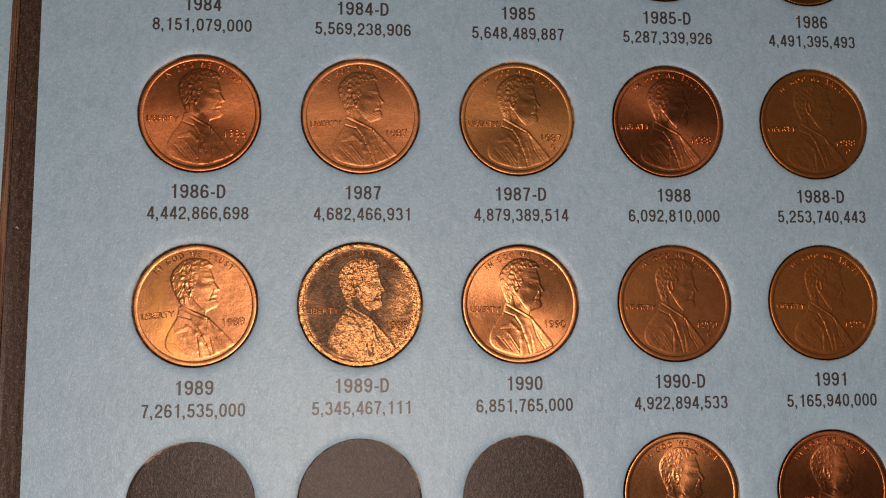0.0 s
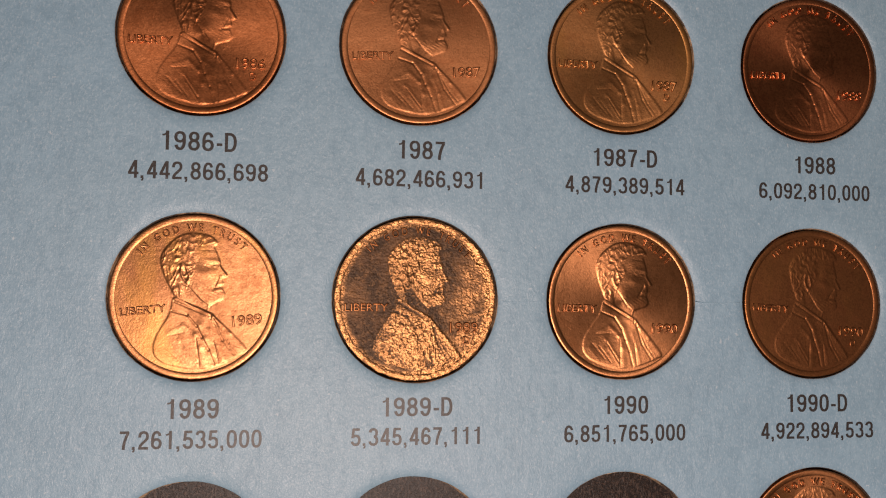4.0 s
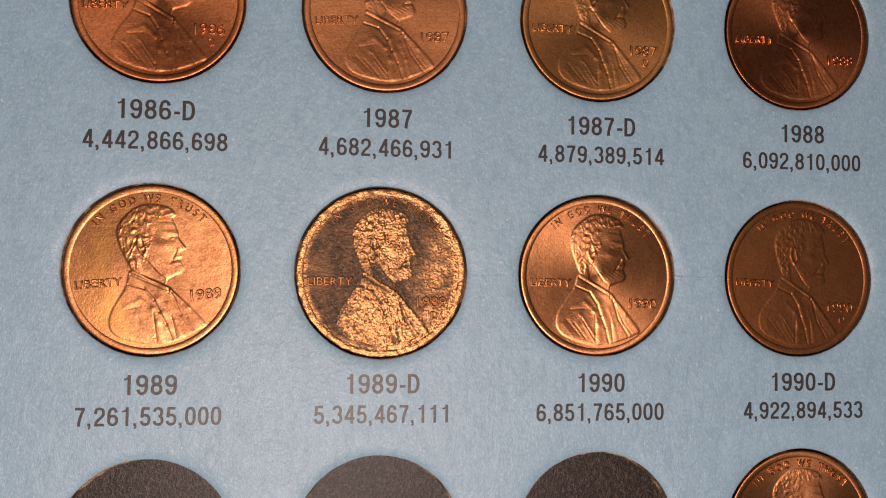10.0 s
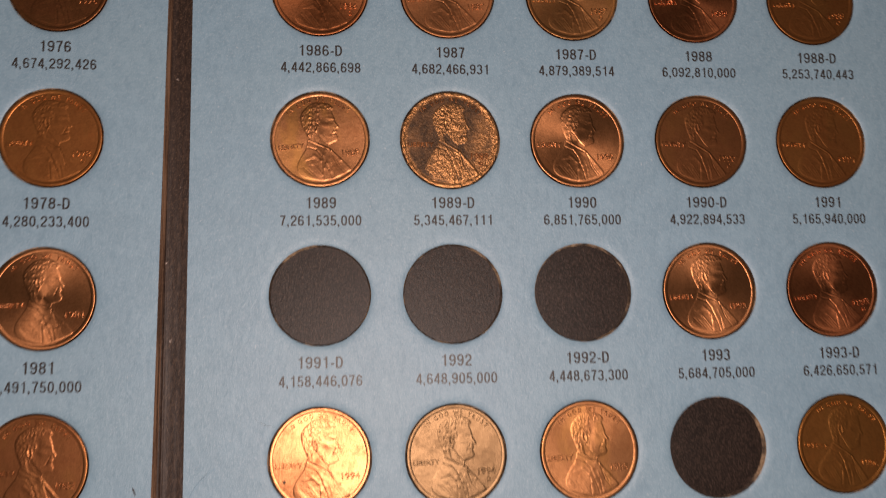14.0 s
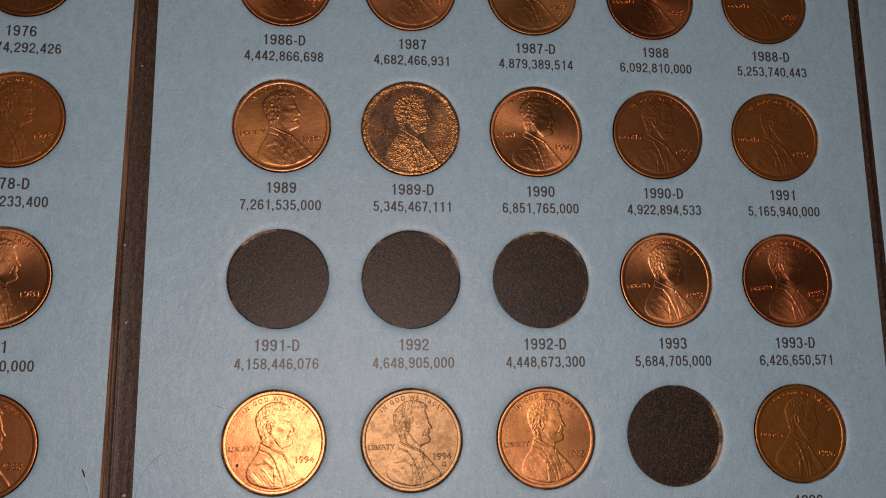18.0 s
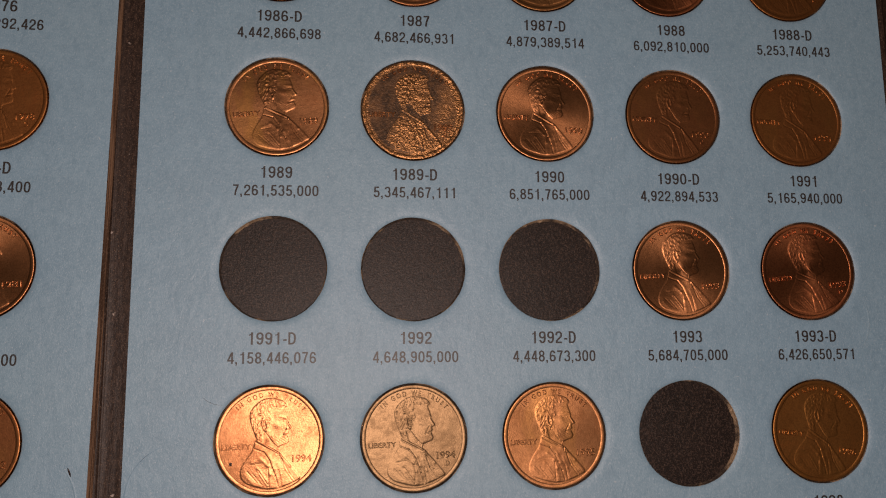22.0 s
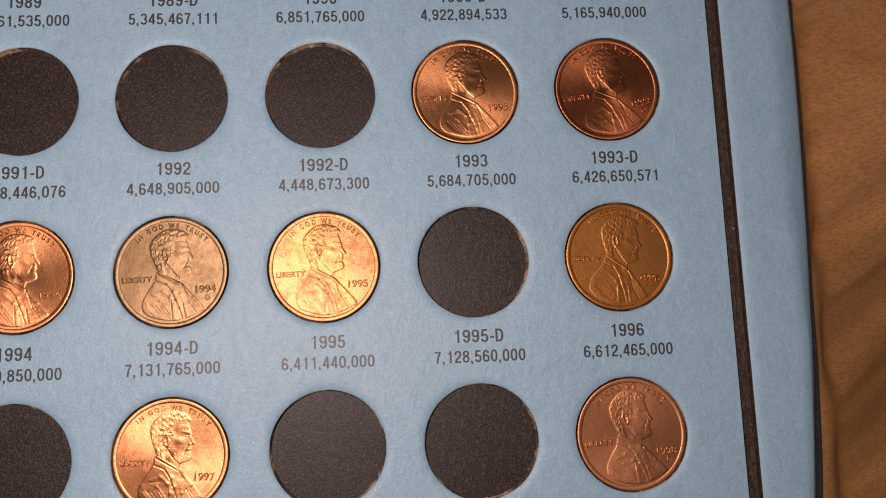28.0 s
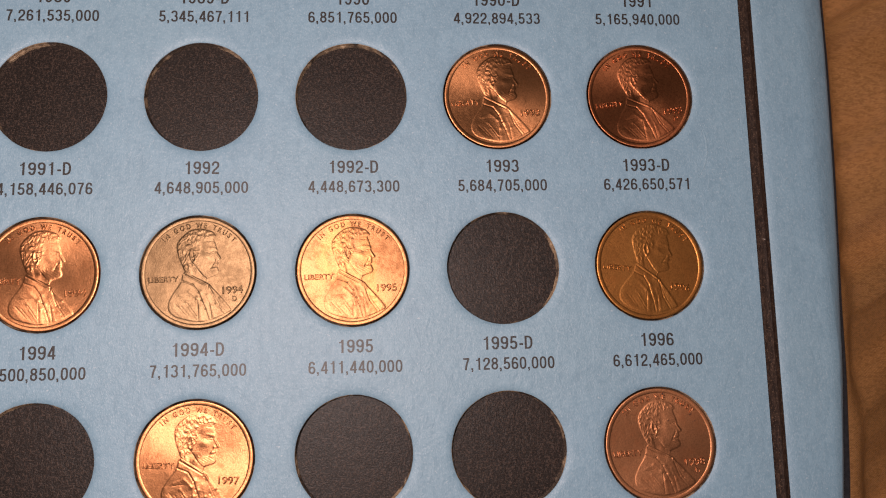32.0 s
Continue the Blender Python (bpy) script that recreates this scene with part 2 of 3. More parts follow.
PAPER, DARK, SPINE, EDGE, WRAP, INK, SATIN, SHADOW_COVER = blue_paper(), dark_paper(), spine_paper(), board_edge(), wrapped_edge(), ink(), satin(), shadow_cover()
FINISH = {
    "bright": copper("bright_copper", (0.51, 0.220, 0.094), (0.36, 0.143, 0.057), 0.45, 0.39, 0.55),
    "golden": copper("golden_copper", (0.50, 0.232, 0.090), (0.35, 0.152, 0.056), 0.5, 0.45, 0.35, gold=0.45),
    "red": copper("red_brown_copper", (0.56, 0.203, 0.080), (0.36, 0.122, 0.045), 0.5, 0.43, 0.45),
    "tan": copper("tan_brown_copper", (0.54, 0.232, 0.100), (0.40, 0.160, 0.066), 0.5, 0.46, 0.3),
    "pink": copper("matte_pinkish_copper", (0.53, 0.232, 0.110), (0.41, 0.166, 0.075), 0.5, 0.45, 0.2, 0.1, (0.14, 0.07, 0.05)),
    "brown": copper("brown_copper", (0.38, 0.152, 0.060), (0.275, 0.105, 0.042), 0.55, 0.41, 0.0, gold=0.15),
    "orange": copper("orange_tarnished_copper", (0.47, 0.183, 0.058), (0.35, 0.129, 0.040), 0.5, 0.45, gold=0.2),
    "amber": copper("amber_toned_copper", (0.47, 0.195, 0.054), (0.35, 0.137, 0.037), 0.5, 0.42, gold=0.2),
    "dark": copper("dark_red_copper", (0.51, 0.180, 0.074), (0.28, 0.092, 0.039), 0.5, 0.40, 0.5),
    "grey": copper("greyish_plated_zinc", (0.182, 0.112, 0.058), (0.162, 0.098, 0.050), 0.5, 0.42, 0.3),
    "toned": copper("golden_toned_copper", (0.46, 0.205, 0.090), (0.290, 0.120, 0.050), 0.5, 0.39, 0.25, gold=0.5),
    # the golden finish with its colour darkened, to offset the lamp close above
    "sandy": copper("golden_copper_dimmed", (0.37, 0.168, 0.072), (0.275, 0.118, 0.048), 0.5, 0.43, 0.3, gold=0.3),
    "corroded": corroded_copper(),
}


# ---- mesh helpers, all in millimetres ----
def mesh(name, verts, faces, materials, smooth=False, picks=None):
    me = bpy.data.meshes.new(name)
    me.from_pydata([tuple(float(c) * MM for c in v) for v in verts], [], faces)
    for m in materials:
        me.materials.append(m)
    if picks is not None:
        me.polygons.foreach_set("material_index", picks)
    me.polygons.foreach_set("use_smooth", [smooth] * len(me.polygons))
    me.update()
    return me


def part(name, me, parent, place=None, label=""):
    ob = new(name, me)
    ob.parent = parent
    if place is not None:
        ob.matrix_basis = place
    return tagged(ob, label) if label else ob


def at(x, y, z, rz=0.0, rx=0.0, ry=0.0):
    return pose(x * MM, y * MM, z * MM, rx, ry, rz)


def type_mesh(body, depth=0.0, weight=0.0, bevel=0.0):
    """Letters of the built-in font: vertices (numpy) and faces, middle of the line at zero, capitals one unit high."""
    data = bpy.data.curves.new("letters", "FONT")
    data.body, data.align_x, data.resolution_u = body, "CENTER", 4
    data.extrude, data.offset, data.bevel_depth, data.bevel_resolution = depth, weight, bevel, 1
    ob = new("letters", data)
    bpy.context.view_layer.update()
    got = bpy.data.meshes.new_from_object(ob.evaluated_get(bpy.context.evaluated_depsgraph_get()))
    v = np.array([p.co for p in got.vertices])
    f = [tuple(p.vertices) for p in got.polygons]
    bpy.data.objects.remove(ob)
    bpy.data.curves.remove(data)
    bpy.data.meshes.remove(got)
    return v, f


DIGIT = type_mesh("8")[0]
CAP = DIGIT[:, 1].max() - DIGIT[:, 1].min()


def line_mesh(name, body, width, height, depth, material, weight=0.0, bevel=0.0):
    """A line of type, width by height (of its digits) in millimetres, centred, standing on z = 0."""
    v, f = type_mesh(body, 0.05, weight, bevel)
    v[:, 0] -= (v[:, 0].max() + v[:, 0].min()) / 2
    sx = width / (v[:, 0].max() - v[:, 0].min()) if width else height / CAP * 0.82
    v[:, 0] *= sx
    v[:, 1] = (v[:, 1] - CAP / 2) * height / CAP
    v[:, 2] = (v[:, 2] / (0.05 + bevel) + 1) / 2 * depth
    return mesh(name, v, f, [material], bevel > 0)


# ---- the plan ----
DX, DY, HOLE_DY = 25.86, 30.72, 30.70      # pitch of the columns, of the rows of type and of the rows of holes
RC, RH, DEEP = 9.45, 9.50, 1.5            # coin, hole, and the hole's depth
ROW_Y = {k: 16.22 + HOLE_DY * (2 - i) for i, k in enumerate("ABCDEF")}
TYPE_Y = {k: DY * (2 - i) - (0.12 if k == "E" else 0.0) for i, k in enumerate("ABCDEF")}
HOLE_X = [c * DX - (0.36 if c else 0.15) for c in range(5)]
LEFT_X = -51.1
LEFT_TURN = at(LEFT_X, 0, 0, -0.6) @ at(-LEFT_X, 0, 0)      # the left page lies a little askew
PAGE_Y = (-100.0, 112.0)
RIGHT_PAGE, LEFT_PAGE = (-25.0, 122.5), (-178.0, -30.15)


def board_mesh(name, x0, x1, holes, lip=0.34):
    """A blue faced board with round holes, each with a pressed-in lip and a tan cut wall; its outer cut edges are tan too."""
    verts, faces, picks = [], [], []

    known = {}

    def add(v):
        key = (round(v[0], 3), round(v[1], 3), round(v[2], 3))
        if key not in known:
            known[key] = len(verts)
            verts.append(v)
        return known[key]

    def face(f, m):
        faces.append(f)
        picks.append(m)

    y0, y1 = PAGE_Y
    xs = sorted({round(h[0], 3) for h in holes})
    ys = sorted({round(h[1], 3) for h in holes})
    xe = [x0] + [xs[0] - DX / 2] + [(a + b) / 2 for a, b in zip(xs, xs[1:])] + [xs[-1] + DX / 2] + [x1]
    ye = [y0] + [ys[0] - HOLE_DY / 2] + [(a + b) / 2 for a, b in zip(ys, ys[1:])] + [ys[-1] + HOLE_DY / 2] + [y1]
    xe = [e for i, e in enumerate(xe) if i == 0 or e - xe[i - 1] > 0.01]
    ye = [e for i, e in enumerate(ye) if i == 0 or e - ye[i - 1] > 0.01]
    count = 120
    profile = [(0.0, -DEEP, 1), (0.06, -DEEP + 0.3, 1), (0.14, -DEEP + 0.7, 1), (0.18, -lip - 0.06, 1), (0.24, -lip + 0.02, 1), (0.38, -lip * 0.70, 0), (0.64, -lip * 0.42, 0), (1.0, -lip * 0.18, 0), (1.5, -lip * 0.04, 0), (2.1, 0.0, 0)]
    for i in range(len(xe) - 1):
        for j in range(len(ye) - 1):
            hole = [h for h in holes if xe[i] < h[0] < xe[i + 1] and ye[j] < h[1] < ye[j + 1]]
            if not hole:
                face([add((a, b, 0)) for a, b in ((xe[i], ye[j]), (xe[i + 1], ye[j]), (xe[i + 1], ye[j + 1]), (xe[i], ye[j + 1]))], 0)
                continue
            mx, my, empty, wider = hole[0]
            corners = [math.atan2(b - my, a - mx) % (2 * math.pi) for a in xe[i:i + 2] for b in ye[j:j + 2]]
            angles = sorted(set([2 * math.pi * k / count for k in range(count)] + corners))
            rings = []
            for d, z, _ in profile:
                ring = []
                for a in angles:
                    fray = 0.0
                    if z < -0.12:
                        fray = 0.04 * noise.noise((mx + 3 * math.cos(a), my + 3 * math.sin(a), 1.7))
                        fray -= (0.16 if z < -0.9 else 0.05) * max(0, noise.noise((mx + 11 * math.cos(a), my + 11 * math.sin(a), 6.1)) + 0.05)
                        if empty and z < -0.9:
                            fray -= 0.24 * max(0, noise.noise((mx + 21 * math.cos(a), my + 21 * math.sin(a), 2.4)) - 0.05)
                        fray = max(fray, -0.04) if empty == 0 else fray
                    r = RH + wider + d + fray
                    ring.append(add((mx + r * math.cos(a), my + r * math.sin(a), z)))
                rings.append(ring)
            outer = []
            for a in angles:
                c, s = math.cos(a), math.sin(a)
                k = min(((xe[i + 1] if c > 0 else xe[i]) - mx) / c if abs(c) > 1e-9 else 1e9, ((ye[j + 1] if s > 0 else ye[j]) - my) / s if abs(s) > 1e-9 else 1e9)
                outer.append(add((mx + k * c, my + k * s, 0)))
            rings.append(outer)
            n = len(angles)
            for b in range(len(rings) - 1):
                m = profile[b + 1][2] if b + 1 < len(profile) else 0
                for k in range(n):
                    face((rings[b][k], rings[b + 1][k], rings[b + 1][(k + 1) % n], rings[b][(k + 1) % n]), m)
    # outer walls, slightly uneven along their length
    steps = 60
    for x, flip in ((x0, False), (x1, True)):
        top, low = [], []
        for k in range(steps + 1):
            y = y0 + (y1 - y0) * k / steps
            j = 0.06 * noise.noise((x, y * 0.5, 4.0))
            top.append(add((x, y, 0)))
            low.append(add((x + j + (0.55 if flip else 0.0), y, -DEEP)))
        for k in range(steps):
            f = (top[k], top[k + 1], low[k + 1], low[k])
            face(f if flip else f[::-1], 2)
    for y, flip in ((y0, False), (y1, True)):
        q = [add((x0, y, 0)), add((x1, y, 0)), add((x1, y, -DEEP)), add((x0, y, -DEEP))]
        face(q[::-1] if not flip else q, 2)
    q = [add((x, y, -DEEP)) for x, y in ((x0, y0), (x0, y1), (x1, y1), (x1, y0))]
    me = mesh(name, verts, faces, [PAPER, EDGE, WRAP], False, picks)
    smooth = [m == 0 for m in picks]
    me.polygons.foreach_set("use_smooth", smooth)
    return me


def slab(name, x0, x1, y0, y1, z0, z1, material, bevel=0.15):
    """A thin sheet with softened edges."""
    bm = bmesh.new()
    bmesh.ops.create_cube(bm, size=1.0, matrix=Matrix.Translation(((x0 + x1) / 2 * MM, (y0 + y1) / 2 * MM, (z0 + z1) / 2 * MM)) @ Matrix.Diagonal(((x1 - x0) * MM, (y1 - y0) * MM, (z1 - z0) * MM, 1)))
    bmesh.ops.bevel(bm, geom=list(bm.edges), offset=bevel * MM, segments=2, affect="EDGES")
    me = bpy.data.meshes.new(name)
    bm.to_mesh(me)
    bm.free()
    me.materials.append(material)
    return me


# ---- the cloth under the folder ----
def cloth_height(x, y):
    """Level under the folder, thrown into slanting folds with one steep side beyond it."""
    fold = 0.0
    out = min(max((x - 139.5) / 6, 0), 1)
    out = out * out * (3 - 2 * out)
    for cy, slope, wide, high in ((52, 0.5, 9, 7.0), (22, 0.45, 4, 4.0), (4, 0.55, 3.6, 6.0), (-20, 0.5, 5, 2.5), (-46, 0.6, 5, 5.0), (-68, 0.6, 9, 5.0), (-92, 0.65, 12, 6.0), (-120, 0.7, 9, 6.0)):
        d = (y - cy - slope * (x - 150) + 2.5 * noise.noise((x * 0.05, cy, 1.1))) / wide
        fold += 0.6 * high * math.exp(-(d * 1.9) ** 2 if d > 0 else -d * d)
    fold += 0.8 * noise.noise((x * 0.07, y * 0.12, 2.2))
    slant = y - 0.55 * (x - 150)
    fold += 2.6 * (1 - abs(noise.noise((slant * 0.15, x * 0.012, 5.3))) * 2.2) * (0.6 + 0.6 * noise.noise((x * 0.03, y * 0.03, 9.1)))
    # it rises outwards beside the upper rows and drops away beside the lower ones
    fall = min(max((y - 0.3 * (x - 150) + 70) / 50, 0), 1)
    tilt = -0.45 + 0.75 * fall * fall * (3 - 2 * fall)
    near = 1 - min(max((math.hypot(x - 165, y + 20) - 150) / 160, 0), 1)      # smooth and level farther off
    near = near * near * (3 - 2 * near)
    return -5.2 + near * (-6.0 * out + fold * out + tilt * min(max(x - 142, 0), 45)) + (1 - near) * 1.2 * noise.noise((x * 0.008, y * 0.008, 0.4))


def satin_cloth():
    xs = np.concatenate([np.concatenate([np.linspace(-1500, -420, 8)[:-1], np.linspace(-420, -190, 6), np.linspace(-185, 110, 12)]), np.linspace(112, 240, 110), np.linspace(244, 520, 40), np.linspace(620, 1500, 8)])
    ys = np.concatenate([np.linspace(-1500, -520, 8), np.linspace(-420, -150, 36), np.linspace(-146, 130, 260), np.linspace(140, 420, 36), np.linspace(520, 1500, 8)])
    verts = [(x, y, cloth_height(x, y)) for y in ys for x in xs]
    w = len(xs)
    faces = [(j * w + i, j * w + i + 1, (j + 1) * w + i + 1, (j + 1) * w + i) for j in range(len(ys) - 1) for i in range(w - 1)]
    ob = new("satin_cloth", mesh("satin_cloth", verts, faces, [SATIN], True))
    ob.matrix_basis = at(0, 0, TOP)
    return tagged(ob, "rumpled golden-brown satin cloth under the coin folder", "cloth", "", "structure")


satin_cloth()

# ---- the folder ----
folder = tagged(new("coin_folder"), "open blue cardboard coin folder with printed captions and round holes", "coin folder")
folder.empty_display_size = 0.02
folder.matrix_basis = at(0, 0, TOP)

EMPTY = {("D", 0), ("D", 1), ("D", 2), ("E", 3), ("F", 0), ("F", 2), ("F", 3)}
right_holes = [(HOLE_X[c], ROW_Y[r], int((r, c) in EMPTY), 0.30 if (r, c) == ("C", 1) else 0.0) for r in "ABCDEF" for c in range(5)]
left_holes = [(LEFT_X, ROW_Y[r], 0, 0.0) for r in "ABCDEF"]
right_board = part("page_board", board_mesh("page_board", *RIGHT_PAGE, right_holes), folder)
left_board = part("page_board", board_mesh("page_board", *LEFT_PAGE, left_holes), folder, LEFT_TURN)
part("backing_sheet", slab("backing_sheet", RIGHT_PAGE[0] + 0.6, RIGHT_PAGE[1] - 0.4, *PAGE_Y, -2.1, -DEEP, DARK), folder, None, "dark grey fibrous backing paper")
part("backing_sheet", slab("backing_sheet", LEFT_PAGE[0] + 0.6, LEFT_PAGE[1] - 0.6, *PAGE_Y, -2.1, -DEEP, DARK), folder, LEFT_TURN, "dark grey fibrous backing paper")


def strip_end(y):
    """The folder's outer side, which curves in towards the lower rows."""
    return 139.9 - 0.00053 * min(y - 5, 0) ** 2 + 0.12 * noise.noise((0.0, y * 0.07, 8.0))


# runs out past the blue strip as a dark rim in place of cast shadow
def cover_board():
    ys, verts, w = np.linspace(PAGE_Y[0], PAGE_Y[1], 50), [], 8
    for y in ys:
        # this shadow rim widens towards the lower rows
        u = min(max((-40 - y) / 50, 0), 1)
        a, b = LEFT_PAGE[0], strip_end(y) + 1.15 + 1.1 * u * u * (3 - 2 * u)
        verts += [(x, y, z) for x, z in ((a, -5.0), (a + 0.3, -5.2), (b - 0.4, -5.2), (b, -4.9), (b, -3.8), (b - 0.3, -3.4), (a + 0.3, -3.4), (a, -3.7))]
    faces = [(j * w + i, j * w + (i + 1) % w, (j + 1) * w + (i + 1) % w, (j + 1) * w + i) for j in range(len(ys) - 1) for i in range(w)]
    faces += [tuple(range(w))[::-1], tuple((len(ys) - 1) * w + i for i in range(w))]
    return mesh("cover_board", verts, faces, [SHADOW_COVER])


part("cover_board", cover_board(), folder, None, "cover under the pages, its dark rim standing in for the shadow on the cloth")


def groove(name, x0, x1, sag, z, ridge=0.0):
    """A strip of dark paper that bridges two boards, sagging between them."""
    xs, ys = np.linspace(x0, x1, 49), np.linspace(PAGE_Y[0], PAGE_Y[1], 90)
    verts, w = [], len(xs)
    for y in ys:
        for i, x in enumerate(xs):
            u = i / (w - 1)
            verts.append((x, y, z - sag * math.sin(math.pi * u) + ridge * math.exp(-((x - x0 - 3.2) / 0.16) ** 2) - 0.25 * max(0, u - 0.6) + 0.07 * noise.noise((x * 0.9, y * 0.12, 3.0))))
    faces = [(j * w + i, j * w + i + 1, (j + 1) * w + i + 1, (j + 1) * w + i) for j in range(len(ys) - 1) for i in range(w - 1)]
    return mesh(name, verts, faces, [SPINE], True)


part("spine_strip", groove("spine_strip", LEFT_PAGE[1] - 2.5, RIGHT_PAGE[0] + 1.5, 0.45, -1.62, 0.28), folder, None, "dark brown paper hinge with pale specks")
part("spine_strip", groove("spine_strip", RIGHT_PAGE[1] - 1.5, 127.0, 0.4, -1.62), folder, None, "dark brown paper hinge with pale specks")


def edge_strip():
    """The blue spine at the folder's outer side; it narrows downwards and rolls over at its outer edge."""
    ys = np.linspace(PAGE_Y[0], PAGE_Y[1], 70)
    verts = []
    for y in ys:
        end = strip_end(y)
        x0 = 125.0
        turned = 1.5 + 3.2 * float(np.interp(y, [-75, -60, -35, -20], [0, 0.12, 0.85, 1]))      # width of the side that is turned down
        flat = end - turned
        line = [(x0, -1.6), (x0, -0.05), (x0 + 0.12, 0.03)]
        line += [(x0 + 0.12 + (flat - x0 - 0.12) * k / 6, 0.03 + 0.10 * math.sin(math.pi * k / 6)) for k in range(1, 7)]
        line += [(flat + turned * u, z) for u, z in ((0.02, -0.01), (0.06, -0.05), (0.20, -0.26), (0.40, -0.62), (0.60, -1.04), (0.80, -1.55), (0.92, -1.98), (1.0, -2.6), (0.98, -3.38))]
        verts += [(x, y, z) for x, z in line]
    w = len(line)
    faces, picks = [], []
    for j in range(len(ys) - 1):
        for i in range(w - 1):
            faces.append((j * w + i, j * w + i + 1, (j + 1) * w + i + 1, (j + 1) * w + i)[::1])
            picks.append(1 if i < 1 else 0)
    return mesh("edge_strip", verts, faces, [PAPER, SPINE], True, picks)


part("edge_strip", edge_strip(), folder, None, "blue paper-covered folder spine rolling over at its outer edge")

# printed captions: year, and number of pieces struck
CAPTIONS = [
    ("A", "1984 8,151,079,000", "1984-D 5,569,238,906", "1985 5,648,489,887", "1985-D 5,287,339,926", "1986 4,491,395,493"),
    ("B", "1986-D 4,442,866,698", "1987 4,682,466,931", "1987-D 4,879,389,514", "1988 6,092,810,000", "1988-D 5,253,740,443"),
    ("C", "1989 7,261,535,000", "1989-D 5,345,467,111", "1990 6,851,765,000", "1990-D 4,922,894,533", "1991 5,165,940,000"),
    ("D", "1991-D 4,158,446,076", "1992 4,648,905,000", "1992-D 4,448,673,300", "1993 5,684,705,000", "1993-D 6,426,650,571"),
    ("E", "1994 6,500,850,000", "1994-D 7,131,765,000", "1995 6,411,440,000", "1995-D 7,128,560,000", "1996 6,612,465,000"),
]
LEFT_CAPTIONS = [("B", "1976 4,674,292,426"), ("C", "1978-D 4,280,233,400"), ("D", "1981 7,491,750,000")]
PROUD = 0.012


# narrow grotesque figures drawn with a pen of even width: height one, each on its own width
PEN = 0.152


def bow(cx, cy, rx, ry, a0, a1, square=2.35, steps=26):
    """Points along a squarish ellipse from one angle to another."""
    out = []
    for k in range(steps + 1):
        a = radians(a0 + (a1 - a0) * k / steps)
        c, d = math.cos(a), math.sin(a)
        out.append((cx + rx * math.copysign(abs(c) ** (2 / square), c), cy + ry * math.copysign(abs(d) ** (2 / square), d)))
    return out


def pen_strokes(ch):
    """The strokes of one figure, as centre lines."""
    six = [bow(0.285, 0.305, 0.205, 0.235, 0, 360, 2.2), bow(0.285, 0.5, 0.205, 0.43, 196, 28)]
    return {
        "0": [bow(0.28, 0.5, 0.205, 0.43, 0, 360, 2.5)],
        "1": [[(0.345, 0.0), (0.345, 1.0)], [(0.10, 0.775), (0.19, 0.785), (0.27, 0.83), (0.31, 0.90)]],
        "2": [bow(0.28, 0.70, 0.20, 0.23, 188, -22) + [(0.42, 0.53), (0.33, 0.43), (0.21, 0.32), (0.12, 0.20), (0.085, 0.06)], [(0.02, 0.068), (0.535, 0.068)]],
        "3": [bow(0.27, 0.715, 0.185, 0.215, 172, -86), bow(0.275, 0.29, 0.205, 0.225, 82, -172)],
        "4": [[(0.405, 0.0), (0.405, 1.0)], [(0.37, 0.95), (0.06, 0.27)], [(0.01, 0.275), (0.56, 0.275)]],
        "5": [[(0.105, 0.928), (0.50, 0.928)], [(0.150, 0.97), (0.105, 0.44)], bow(0.275, 0.32, 0.205, 0.252, 148, -168)],
        "6": six,
        "7": [[(0.03, 0.928), (0.53, 0.928)], [(0.47, 0.90), (0.38, 0.70), (0.30, 0.46), (0.25, 0.22), (0.235, 0.0)]],
        "8": [bow(0.28, 0.735, 0.18, 0.197, 0, 360, 2.1), bow(0.28, 0.292, 0.205, 0.225, 0, 360, 2.1)],
        "9": [[(0.56 - a, 1 - b) for a, b in line] for line in six],
        ",": [[(0.08, 0.15), (0.08, -0.005)], [(0.125, 0.02), (0.115, -0.07), (0.05, -0.14)]],
        "-": [[(0.03, 0.365), (0.31, 0.365)]],
        "D": [[(0.085, 0.0), (0.085, 1.0)], [(0.05, 0.93), (0.25, 0.93)] + bow(0.25, 0.5, 0.265, 0.43, 88, -88, 2.3) + [(0.25, 0.07), (0.05, 0.07)]],
    }[ch]


CELL = {",": 0.33, "-": 0.42, "D": 0.80}
GLYPHS = {}


def glyph(ch):
    """One printed figure: each stroke a thin raised ribbon, the later ones a hair higher."""
    if ch not in GLYPHS:
        verts, faces = [], []
        for n, line in enumerate(pen_strokes(ch)):
            p = np.array(line)
            wide = PEN * (0.6 if (ch == "," or ch == "1") and n == 1 else 0.92)
            step = np.gradient(p, axis=0)
            closed = np.hypot(*(p[0] - p[-1])) < 1e-6
            if closed:
                step[0] = step[-1] = p[1] - p[-2]
            step /= np.hypot(step[:, 0], step[:, 1])[:, None] + 1e-9
            side = np.stack([-step[:, 1], step[:, 0]], 1) * wide / 2
            side[:, 0] *= 1.10                                   # upright strokes a little stouter
            base, top = len(verts), 0.08 + 0.02 * n
            for q, d in zip(p, side):
                verts += [(*(q + d), 0.0), (*(q + d), top), (*(q - d), top), (*(q - d), 0.0)]
            for k in range(len(p) - 1):
                i = base + 4 * k
                faces += [(i + j, i + j + 4, i + j + 5, i + j + 1) for j in range(3)]
            if not closed:
                i = base + 4 * (len(p) - 1)
                faces += [(base, base + 1, base + 2, base + 3), (i + 3, i + 2, i + 1, i)]
        GLYPHS[ch] = (np.array(verts), [f[::-1] for f in faces], CELL.get(ch, 0.673))
    return GLYPHS[ch]


